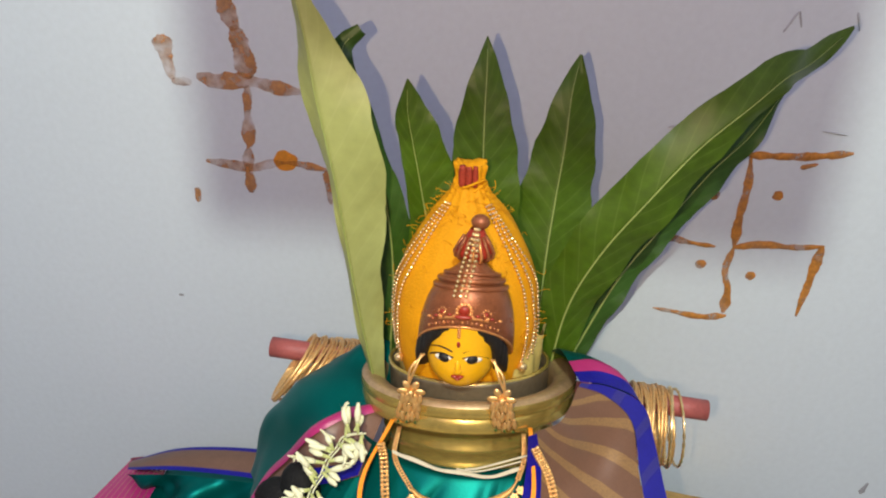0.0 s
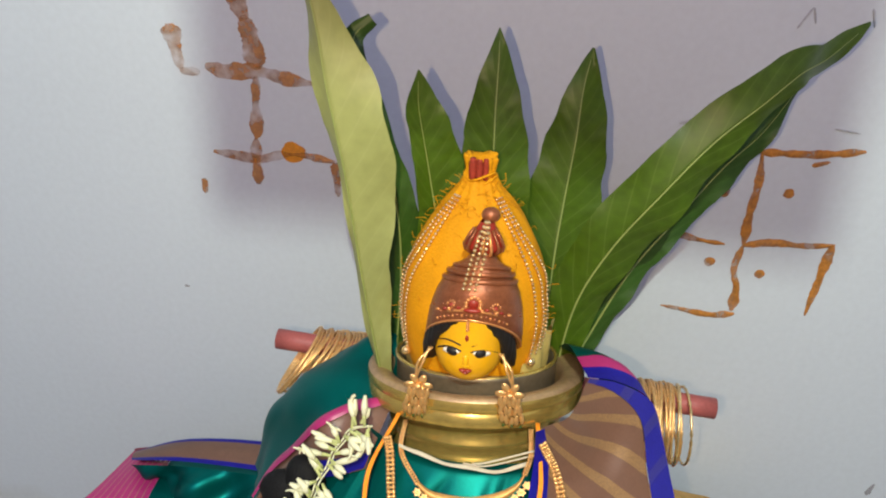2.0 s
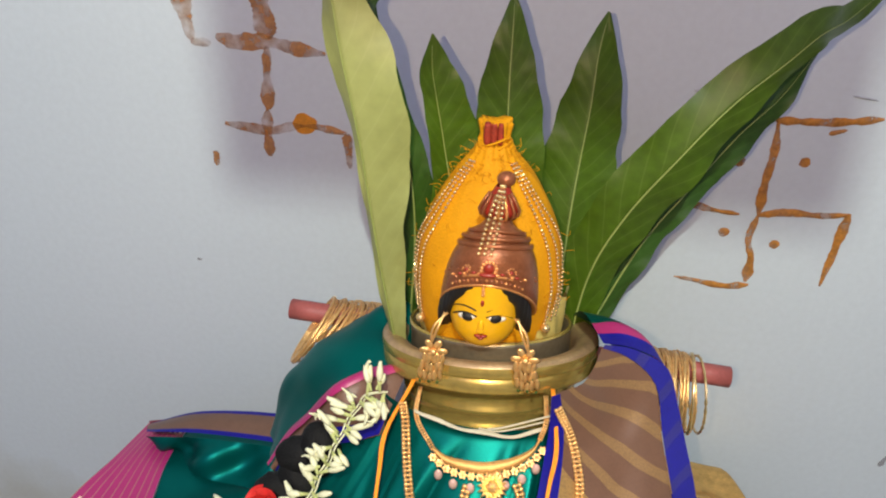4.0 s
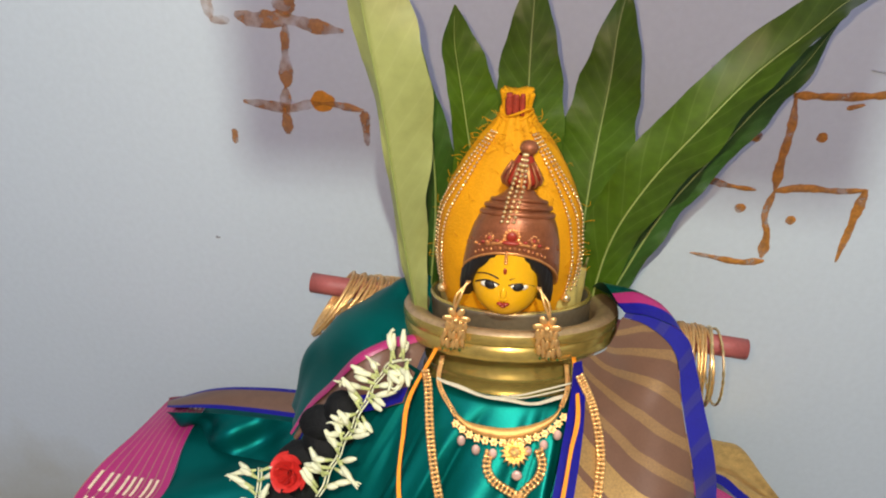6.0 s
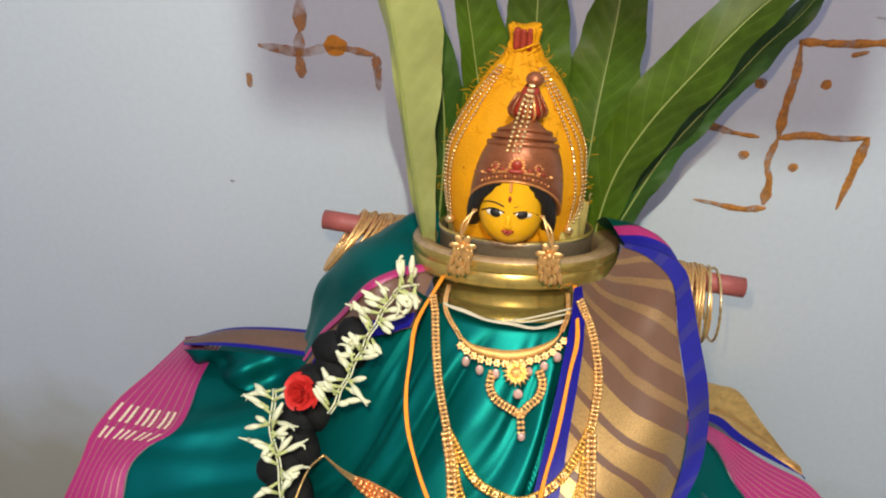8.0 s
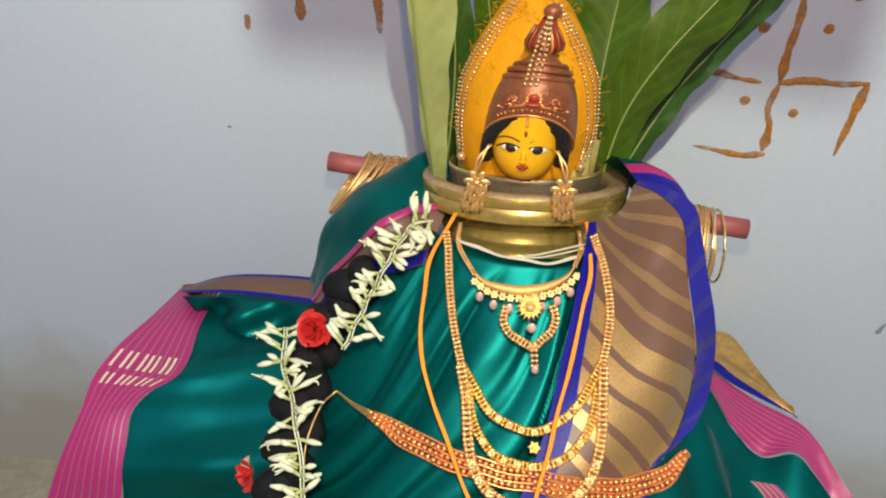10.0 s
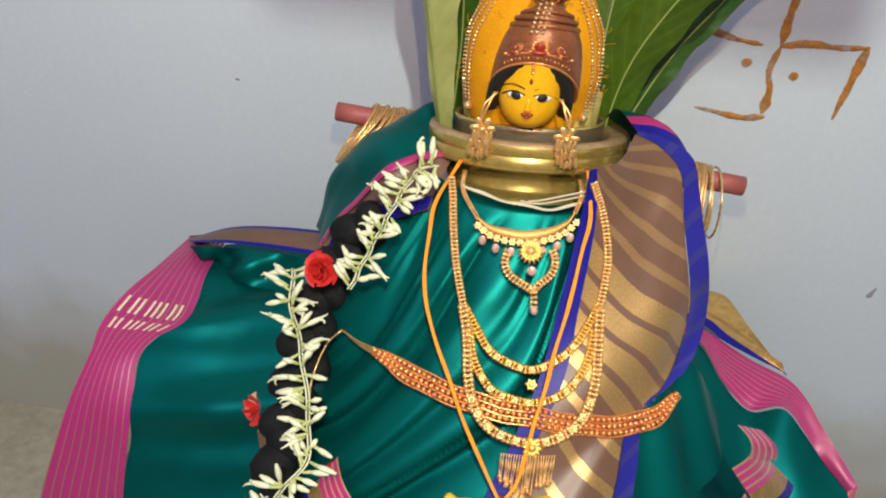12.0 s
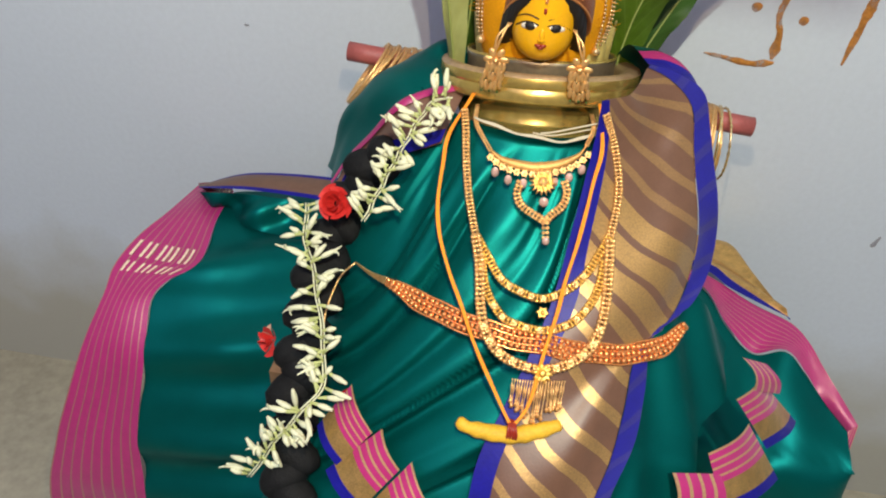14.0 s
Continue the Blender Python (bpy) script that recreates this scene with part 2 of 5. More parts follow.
def loft(curves, nu, nv, fn=None):
    """Rows run from the first curve to the last; v runs along the curves."""
    rails = [crom(c, nv) for c in curves]
    grid = [crom([r[j] for r in rails], nu) for j in range(nv)]
    return raise_grid(grid, fn) if fn else grid


def strip(grid, a, b, lift=0.0, n=4):
    """The part of a grid between u = a and u = b, either of which may vary with v."""
    nu = len(grid[0]) - 1
    out = []
    for j, row in enumerate(grid):
        v = j / (len(grid) - 1)
        a0, b0 = a(v) if callable(a) else a, b(v) if callable(b) else b
        r = []
        for k in range(n + 1):
            x = (a0 + (b0 - a0) * k / n) * nu
            i = min(int(x), nu - 1)
            r.append(row[i].lerp(row[i + 1], x - i))
        out.append(r)
    return raise_grid(out, lambda u, v: lift) if lift else out


def tube(bm, pts, r, sides=8, taper=None, cap=True, mi=0):
    pts = [Vector(p) for p in pts]
    rings = []
    side = None
    for i, p in enumerate(pts):
        d = (pts[min(i + 1, len(pts) - 1)] - pts[max(i - 1, 0)]).normalized()
        if side is None:
            side = d.cross(Vector((0.3, 0.2, 0.9))).normalized()
        side = (side - d * side.dot(d)).normalized()
        up = d.cross(side)
        rr = r * (taper(i / (len(pts) - 1)) if taper else 1)
        rings.append([bm.verts.new(p + (side * math.cos(a) + up * math.sin(a)) * rr) for a in (math.tau * k / sides for k in range(sides))])
    for a, b in zip(rings, rings[1:]):
        for k in range(sides):
            bm.faces.new((a[k], a[(k + 1) % sides], b[(k + 1) % sides], b[k])).material_index = mi
    if cap:
        bm.faces.new(rings[0][::-1]).material_index = mi
        bm.faces.new(rings[-1]).material_index = mi
    return bm


def ball(bm, c, r, seg=10, rings=7, m=None, mi=0):
    """An ellipsoid of radii r at c."""
    r = Vector(r) if hasattr(r, "__len__") else Vector((r, r, r))
    mt = Matrix.Translation(c) @ (m or Matrix()) @ Matrix.Diagonal((*r, 1))
    made = bmesh.ops.create_uvsphere(bm, u_segments=seg, v_segments=rings, radius=1, matrix=mt)
    for v in made["verts"]:
        for f in v.link_faces:
            f.material_index = mi
    return made["verts"]


def turned(profile, n=64, wob=0.0):
    """A turned shape about z from (radius, height) pairs."""
    bm = bmesh.new()
    rings = [[bm.verts.new((r * math.cos(a), r * math.sin(a), z)) for a in (math.tau * k / n for k in range(n))] for r, z in profile]
    for a, b in zip(rings, rings[1:]):
        for k in range(n):
            bm.faces.new((a[k], a[(k + 1) % n], b[(k + 1) % n], b[k]))
    return bm


def ring(bm, R, r, m, seg=48, sides=7, wave=0.0):
    rows = []
    for i in range(seg):
        a = math.tau * i / seg
        q = r * (1 + wave * math.sin(a * 24))
        rows.append([bm.verts.new(m @ Vector(((R + q * math.cos(b)) * math.cos(a), (R + q * math.cos(b)) * math.sin(a), q * math.sin(b)))) for b in (math.tau * k / sides for k in range(sides))])
    for i in range(seg):
        a, b = rows[i], rows[(i + 1) % seg]
        for k in range(sides):
            bm.faces.new((a[k], b[k], b[(k + 1) % sides], a[(k + 1) % sides]))
    return bm


def box(bm, lo, hi):
    m = Matrix.Translation((Vector(lo) + Vector(hi)) / 2) @ Matrix.Diagonal((*(Vector(hi) - Vector(lo)), 1))
    bmesh.ops.create_cube(bm, size=1, matrix=m)
    return bm


# ---- the room ----
FZ = -0.20
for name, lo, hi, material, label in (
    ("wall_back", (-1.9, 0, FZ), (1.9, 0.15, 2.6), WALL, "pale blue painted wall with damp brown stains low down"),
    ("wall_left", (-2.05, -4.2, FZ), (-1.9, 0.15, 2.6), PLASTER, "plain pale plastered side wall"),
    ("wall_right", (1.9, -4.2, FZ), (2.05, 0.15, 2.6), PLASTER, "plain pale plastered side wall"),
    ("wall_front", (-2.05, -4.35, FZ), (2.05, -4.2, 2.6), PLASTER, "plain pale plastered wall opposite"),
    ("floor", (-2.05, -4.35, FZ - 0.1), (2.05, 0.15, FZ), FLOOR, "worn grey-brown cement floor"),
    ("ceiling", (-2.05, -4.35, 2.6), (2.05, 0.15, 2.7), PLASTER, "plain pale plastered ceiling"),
    # board out of view, added to throw the broad shadow on the wall
    ("trim", (0.004, -1.105, 1.644), (0.210, -1.095, 2.6), PLASTER, "plain unseen board, added under the ceiling to shade the wall"),
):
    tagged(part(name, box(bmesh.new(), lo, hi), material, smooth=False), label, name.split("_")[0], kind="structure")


# ---- painted signs on the wall ----
def stroke(name, parent, pts, w0, w1, material=SMEAR, seed=0):
    """A hand-drawn stroke of paste on the wall through (x, z) points."""
    rnd = random.Random(seed)
    line = crom([(x, 0, z) for x, z in pts], 26)
    rows = []
    for i, p in enumerate(line):
        d = (line[min(i + 1, 25)] - line[max(i - 1, 0)]).normalized()
        n = Vector((-d.z, 0, d.x))
        s = i / 25
        w = (w0 + (w1 - w0) * s) * (0.8 + 0.45 * noise.noise(Vector((p.x * 60, seed, p.z * 60)))) * min(1, 0.35 + 5 * min(s, 1 - s))
        a, b = w * (0.45 + 0.12 * rnd.random()), w * (0.45 + 0.12 * rnd.random())
        rows.append([p - n * a, p - n * a * 0.5 + Vector((0, -0.0009, 0)), p + Vector((0, -0.0012, 0)), p + n * b * 0.5 + Vector((0, -0.0009, 0)), p + n * b])
    for r in rows:
        for q in r:
            q.y -= 0.0006
    return part(name, sheet(rows), material, parent)


def blot(name, parent, x, z, r, material, seed=0, sx=1.0):
    bm = bmesh.new()
    c = bm.verts.new((x, -0.0016, z))
    ringv = []
    for k in range(20):
        a = math.tau * k / 20
        q = r * (1 + 0.22 * noise.noise(Vector((math.cos(a) * 1.5, math.sin(a) * 1.5, seed))))
        ringv.append(bm.verts.new((x + q * sx * math.cos(a), -0.0006, z + q * math.sin(a))))
    for k in range(20):
        bm.faces.new((c, ringv[(k + 1) % 20], ringv[k]))
    return part(name, bm, material, parent)


sign = thing("painted_sign", "faded turmeric-brown crossed sign hand-painted on the wall, smudged", "wall painting")
for k, (pts, a, b, mt) in enumerate((
    ([(-0.276, 0.930), (-0.273, 0.874), (-0.265, 0.845)], 0.024, 0.024, FAINT),
    ([(-0.266, 0.850), (-0.260, 0.825), (-0.256, 0.796)], 0.022, 0.024, FAINT),
    ([(-0.345, 0.838), (-0.342, 0.812), (-0.339, 0.792)], 0.024, 0.014, FAINT),
    ([(-0.340, 0.790), (-0.318, 0.790)], 0.013, 0.006, FAINT),
    ([(-0.312, 0.797), (-0.290, 0.792), (-0.256, 0.794), (-0.225, 0.788), (-0.196, 0.784)], 0.018, 0.013, FAINT),
    ([(-0.258, 0.790), (-0.261, 0.760), (-0.263, 0.722)], 0.010, 0.018, FAINT),
    ([(-0.264, 0.724), (-0.266, 0.700), (-0.266, 0.668)], 0.010, 0.016, FAINT),
    ([(-0.314, 0.703), (-0.290, 0.700), (-0.262, 0.698), (-0.224, 0.706), (-0.178, 0.700)], 0.015, 0.011, FAINT),
    ([(-0.329, 0.670), (-0.330, 0.652)], 0.008, 0.009, FAINT),
    ([(-0.178, 0.700), (-0.176, 0.660)], 0.014, 0.010, FAINT),
)):
    stroke("stroke", sign, pts, a, b, mt, k)
blot("dab", sign, -0.224, 0.7075, 0.0115, BRIGHTSMEAR, 2, 1.15)

sign2 = thing("painted_sign", "turmeric-brown crossed sign with four dots hand-painted on the wall", "wall painting")
for k, (pts, a, b) in enumerate((
    ([(0.257, 0.742), (0.260, 0.710), (0.258, 0.678), (0.259, 0.641)], 0.011, 0.010),
    ([(0.259, 0.641), (0.255, 0.612), (0.262, 0.588), (0.262, 0.560)], 0.008, 0.012),
    ([(0.266, 0.556), (0.240, 0.552), (0.210, 0.556), (0.186, 0.559)], 0.011, 0.004),
    ([(0.254, 0.744), (0.285, 0.744), (0.318, 0.746), (0.352, 0.751)], 0.012, 0.010),
    ([(0.306, 0.733), (0.322, 0.738)], 0.006, 0.004),
    ([(0.168, 0.650), (0.186, 0.649), (0.212, 0.643), (0.240, 0.640)], 0.011, 0.006),
    ([(0.258, 0.640), (0.285, 0.646), (0.315, 0.645), (0.348, 0.648)], 0.010, 0.009),
    ([(0.347, 0.650), (0.343, 0.605), (0.339, 0.562)], 0.013, 0.008),
)):
    stroke("stroke", sign2, pts, a, b, SMEAR, 20 + k)
for k, (x, z, r) in enumerate(((0.228, 0.699, 0.0062), (0.291, 0.702, 0.0055), (0.2285, 0.618, 0.0055), (0.282, 0.608, 0.0052))):
    blot("dot", sign2, x, z, r, SMEAR, 30 + k)
mark = thing("wall_mark", "small dark scuff marks on the painted wall", "mark")
for k, (pts, w) in enumerate((([(-0.372, 0.5265), (-0.366, 0.526)], 0.004), ([(0.468, 0.318), (0.473, 0.336)], 0.008), ([(0.262, 0.864), (0.272, 0.883)], 0.003), ([(0.273, 0.883), (0.277, 0.869)], 0.003), ([(0.323, 0.884), (0.328, 0.868)], 0.003), ([(0.318, 0.772), (0.342, 0.769)], 0.003), ([(0.172, 0.768), (0.190, 0.773)], 0.003))):
    stroke("scuff", mark, pts, w, w * 0.6, SPOT if k < 2 else PALESPOT, 50 + k)


# ---- stool under the drapery ----
stool = thing("stool", "plain wooden stool hidden under the draped silk", "stool")
part("seat", box(bmesh.new(), (-0.25, -0.33, 0.24), (0.25, -0.05, 0.27)), STOOLWOOD, stool, smooth=False)
for x in (-0.22, 0.22):
    for y in (-0.30, -0.08):
        part("leg", box(bmesh.new(), (x - 0.02, y - 0.02, FZ), (x + 0.02, y + 0.02, 0.24)), STOOLWOOD, stool, smooth=False)


# ---- the silk drapery ----
def front(x, z):
    """Depth of the draped body's front at (x, z)."""
    k = max(0.0, 0.62 - z)
    k2 = k if k < 0.30 else 0.30 + 0.12 * (1 - math.exp(-(k - 0.30) / 0.12))
    R = 0.118 + 0.6 * k2
    yc = -0.357 - 0.92 * k2 + R
    dx = x - 0.005
    return yc - math.sqrt(max(R * R - dx * dx, 0)) if abs(dx) < R else yc


def on_body(points, off=0.004):
    """Points given by (x, z), laid on the body, off metres proud of it."""
    return [(x, front(x, z) - off * 0.75, z + off * 0.65) for x, z in points]


saree = thing("saree", "teal silk saree with pink and gold borders, draped", "saree")


LEFT = ((0.62, -85), (0.56, -78), (0.53, -66), (0.48, -54), (0.42, -46), (0.36, -42), (0.0, -42))
RIGHT = ((0.62, 58), (0.535, 50), (0.515, 55), (0.49, 62), (0.46, 66), (0.443, 58), (0.43, 47), (0.40, 40), (0.36, 40), (0.0, 40))


def bound(z, table):
    """The side angle of the body at height z."""
    if z >= table[0][0]:
        return table[0][1]
    for (z0, a0), (z1, a1) in zip(table, table[1:]):
        if z >= z1:
            return a0 + (a1 - a0) * (z0 - z) / (z0 - z1)
    return table[-1][1]


def body_grid():
    rows = []
    nz, na = 300, 300
    for j in range(nz):
        z = 0.628 + (FZ - 0.628) * (j / (nz - 1)) ** 1.15
        k = max(0.0, 0.62 - z)
        k2 = k if k < 0.30 else 0.30 + 0.12 * (1 - math.exp(-(k - 0.30) / 0.12))
        R = 0.118 + 0.6 * k2
        yc = -0.357 - 0.92 * k2 + R
        lo, hi = bound(z, LEFT), bound(z, RIGHT)
        row = []
        for i in range(na):
            a = radians(lo + (hi - lo) * i / (na - 1))
            g = min(1.0, k / 0.16)
            # pleats sweep from the neck down to the side
            w = a + 4.4 * k + 0.35 * noise.noise(Vector((a * 1.4, k * 5, 2.2)))
            f = -0.004 + 0.010 * g * (math.sqrt(math.sin(w * 7.0) ** 2 + 0.02) - 0.7)
            f += 0.012 * g * noise.noise(Vector((w * 3.2, k * 3.0, 1.7)))
            h = min(1.0, k / 0.05)
            f += 0.0055 * h * (1 - math.sqrt(noise.noise(Vector((w * 5.5, k * 2.5, 4.2))) ** 2 + 0.003) * 2.4)
            f += 0.0018 * h * noise.noise(Vector((w * 14, k * 5, 9.2)))
            f += 0.0030 * h * (0.6 - 2.2 * math.sqrt(noise.noise(Vector((w * 10.5, k * 3.5, 14.2))) ** 2 + 0.0012))
            # sharp creases that run down from the neck
            c = noise.noise(Vector((w * 2.6, k * 1.6, 21.0)))
            f -= 0.012 * g * math.exp(-(c / 0.07) ** 2)
            c = noise.noise(Vector((w * 4.2, k * 2.2, 33.0)))
            f -= 0.006 * h * math.exp(-(c / 0.06) ** 2)
            # the folds soften towards the far side
            e = min(1.0, max(0.0, (math.degrees(a) - 22) / 10))
            f = min(f * (1 - e) + e * (0.004 * math.sin(a * 26 + k * 6) - 0.003), 0.007)
            q = R + f
            x, y = 0.005 + q * math.sin(a), yc - q * math.cos(a)
            row.append(Vector((x, min(y, -0.03), z)))
        rows.append(row)
    return rows


part("body_drape", sheet(body_grid()), TEAL, saree, "pleated teal silk front")

# the fan spread to one side
FAN0 = [(-0.438, -0.068, 0.314), (-0.446, -0.139, 0.321), (-0.463, -0.193, 0.318), (-0.473, -0.238, 0.307), (-0.471, -0.273, 0.293), (-0.483, -0.314, 0.255), (-0.501, -0.346, 0.196), (-0.526, -0.369, 0.119), (-0.552, -0.389, 0.014), (-0.570, -0.40, -0.19)]
FAN1 = [(-0.386, -0.070, 0.314), (-0.380, -0.142, 0.321), (-0.371, -0.219, 0.315), (-0.400, -0.247, 0.305), (-0.412, -0.271, 0.294), (-0.409, -0.300, 0.270), (-0.406, -0.330, 0.235), (-0.414, -0.360, 0.160), (-0.414, -0.376, 0.089), (-0.414, -0.387, 0.03), (-0.42, -0.40, -0.19)]
FAN2 = [(-0.255, -0.045, 0.320), (-0.240, -0.130, 0.325), (-0.233, -0.196, 0.317), (-0.225, -0.240, 0.306), (-0.221, -0.286, 0.284), (-0.197, -0.329, 0.240), (-0.166, -0.354, 0.175), (-0.136, -0.370, 0.113), (-0.12, -0.385, 0.03), (-0.12, -0.40, -0.19)]


def fan_fold(u, v):
    q = v + 0.05 * (u - 0.5)
    f = 0.010 * math.sin(q * 40) + 0.005 * math.sin(q * 71 + 1.3)
    return f * min(1, 2.5 * v) * (0.35 + 0.65 * min(1, 2 * u)) + 0.003 * noise.noise(Vector((u * 3, v * 8, 3)))


part("side_drape", sheet(loft([FAN1, [tuple((Vector(a) + Vector(b)) / 2) for a, b in zip(crom(FAN1, 10), crom(FAN2, 10))], FAN2], 40, 90, fan_fold)), TEAL, saree, "teal silk spread beside the pot")
gr = loft([FAN0, FAN1], 24, 90, lambda u, v: 0.004 * math.sin(v * 23) * math.sin(3.14 * u) + 0.002)
part("pink_border", sheet(gr), PINK, saree, "pink border with fine gold lines")
# glints on the border's gold lines, laid on as pale raised dashes
for row, (v0, v1) in enumerate(((0.186, 0.212), (0.226, 0.238))):
    for k in range(8):
        u0 = 0.12 + 0.105 * k + 0.02 * row
        j0, j1 = int(v0 * 89), int(v1 * 89) + 1
        cut = [[gr[j][int(u0 * 23)].lerp(gr[j][int(u0 * 23) + 1], q * 0.85) for q in (0, 0.5, 1)] for j in range(j0, j1 + 1)]
        part("thread_glint_dash", sheet(raise_grid(cut, lambda u, v: 0.0012)), THREADGLINT, saree, "bright dash standing for a glint on the gold lines")
corner = loft([[(-0.436, -0.072, 0.322), (-0.410, -0.100, 0.330)], [(-0.386, -0.070, 0.322), (-0.376, -0.104, 0.330)]], 10, 8, lambda u, v: 0.004 * math.sin(3.1 * u))
part("folded_corner", sheet(corner), DARKRED, saree, "folded dark red corner of the border")
for k in range(3):
    q0 = Vector((-0.392 + 0.006 * k, -0.096, 0.337))
    part("thread_glint_dash", sheet([[q0, q0 + Vector((0.003, 0, 0))], [q0 + Vector((0.001, -0.007, 0.001)), q0 + Vector((0.004, -0.007, 0.001))]]), THREADGLINT, saree)
edge = [tuple(Vector(p) + Vector((-0.004, 0.014, -0.006))) for p in FAN0]
part("blue_edge", sheet(loft([edge, FAN0], 4, 60)), BLUE, saree, "blue selvedge")
UP = [(-0.431, -0.075, 0.322), (-0.365, -0.080, 0.354), (-0.295, -0.080, 0.365), (-0.215, -0.085, 0.372)]
LO = [(-0.409, -0.120, 0.352), (-0.349, -0.120, 0.359), (-0.282, -0.120, 0.360), (-0.205, -0.125, 0.362)]
gr = loft([[tuple(Vector(p)) for p in UP], [tuple((Vector(a) + Vector(b)) / 2 + Vector((0, -0.002, 0.004))) for a, b in zip(UP, LO)], LO], 12, 30)
part("brown_band", sheet(strip(gr, 0.14, 0.86, 0, 6)), BROWN, saree, "brown inner band")
part("blue_edge", sheet(strip(gr, 0.0, 0.14)), BLUE, saree)
part("blue_edge", sheet(strip(gr, 0.86, 1.0)), BLUE, saree)
gr = loft([[tuple(Vector(p) + Vector((0.0, -0.004, -0.004))) for p in LO], [(-0.386, -0.10, 0.318), (-0.34, -0.15, 0.325), (-0.28, -0.16, 0.325), (-0.21, -0.17, 0.33)]], 14, 40, lambda u, v: 0.012 * math.sin(v * 16 + u * 2) * math.sin(3.1 * u))
part("gathered_fold", sheet(gr), TEAL, saree, "gathered teal fold")

# shoulder on the braid's side
SIL = [(-0.066, -0.225, 0.640), (-0.083, -0.229, 0.641), (-0.101, -0.234, 0.634), (-0.121, -0.238, 0.620), (-0.141, -0.240, 0.605), (-0.157, -0.240, 0.582), (-0.172, -0.240, 0.559), (-0.190, -0.241, 0.497)]
PB = [(-0.054, -0.295, 0.633), (-0.071, -0.304, 0.633), (-0.086, -0.304, 0.628), (-0.107, -0.315, 0.620), (-0.132, -0.303, 0.581), (-0.155, -0.297, 0.549), (-0.167, -0.313, 0.528)]
BB = [(-0.066, -0.349, 0.6085), (-0.075, -0.348, 0.6035), (-0.087, -0.346, 0.596), (-0.118, -0.332, 0.576), (-0.142, -0.319, 0.555), (-0.165, -0.317, 0.526)]
SILB = [tuple(Vector(p) + Vector((0.03, 0.07, -0.06))) for p in SIL]
midl = [tuple((Vector(a) + Vector(b)) / 2 + Vector((-0.012, -0.012, 0.016)) * h) for a, b, h in zip(crom(SIL, 7), crom(PB, 7), (-0.4, 0.0, 0.3, 0.5, 0.5, 0.4, 0.3))]
part("shoulder_drape", sheet(loft([SILB, SIL, midl, PB], 30, 40, lambda u, v: 0.0025 * math.sin(u * 16 + v * 5) + 0.003 * noise.noise(Vector((u * 5, v * 4, 8))))), TEAL, saree, "teal silk over the rod")
PBR, BBR = crom(PB, 40), crom(BB, 40)
band = [[], [], [], []]
for p, q in zip(PBR, BBR):
    d = (q - p).normalized()
    bulge = Vector((0, -0.004, 0.003))
    for row, pt in zip(band, (p, p + d * min(0.0085, 0.4 * (q - p).length), q - d * min(0.013, 0.3 * (q - p).length), q)):
        row.append(tuple(pt + (bulge if row is band[1] or row is band[2] else Vector((0, 0, 0)))))
part("pink_stripe", sheet(loft(band[0:2], 5, 40, lambda u, v: 0.003 + 0.002 * math.sin(3.1 * u))), PLAINPINK, saree)
part("brown_band", sheet(loft([band[0], band[1], band[2], band[3]], 16, 40, lambda u, v: 0.001)), BROWN, saree)
part("blue_edge", sheet(loft(band[2:4], 5, 40, lambda u, v: 0.003)), BLUE, saree)

# the striped end piece that falls from the other shoulder
PL = [(0.049, 0.660), (0.050, 0.632), (0.047, 0.599), (0.042, 0.570), (0.038, 0.544), (0.033, 0.525), (0.023, 0.499), (0.011, 0.473), (-0.001, 0.446), (-0.005, 0.415), (-0.01, 0.34), (-0.01, 0.2)]
PLB = on_body(PL, 0.011)
BLUEDASH = woven("blue_silk_dashes", (0.007, 0.006, 0.22), (0.06, 0.055, 0.32), 22.0, 0.26, 0.0, True)
PRB = [(0.085, -0.303, 0.672), (0.107, -0.294, 0.664), (0.132, -0.293, 0.650), (0.142, -0.302, 0.626), (0.149, -0.317, 0.604), (0.157, -0.335, 0.580), (0.163, -0.345, 0.550), (0.160, -0.368, 0.527), (0.146, -0.399, 0.517), (0.118, -0.428, 0.509), (0.116, -0.462, 0.480), (0.112, -0.493, 0.453), (0.096, -0.535, 0.415), (0.09, -0.60, 0.33), (0.09, -0.66, 0.2)]
PMB = [(0.072, -0.330, 0.662), (0.090, -0.335, 0.625), *on_body([(0.099, 0.598), (0.102, 0.565), (0.100, 0.542), (0.095, 0.522), (0.085, 0.505), (0.070, 0.480), (0.058, 0.452), (0.048, 0.418), (0.04, 0.34), (0.04, 0.2)], 0.017)]
PRB = [(x, y - 0.004, z + 0.004) for x, y, z in PRB]
gr = loft([PLB, PMB, PRB], 40, 110, lambda u, v: 0.0030 * math.sin(v * 26 + u * 3) * math.sin(3.14 * u) + 0.002 * noise.noise(Vector((u * 4, v * 8, 5))))
hem = lambda v: 0.84 + 0.11 * max(0.0, 1 - v / 0.13)
part("striped_end", sheet(strip(gr, 0.10, hem, 0.0, 40)), PALLU, saree, "brown tissue with gold stripes")
part("blue_edge", sheet(strip(gr, 0.0, 0.115, 0.002)), BLUE, saree)
part("blue_edge", sheet(strip(gr, hem, 1.0, 0.001, 6)), BLUEDASH, saree)
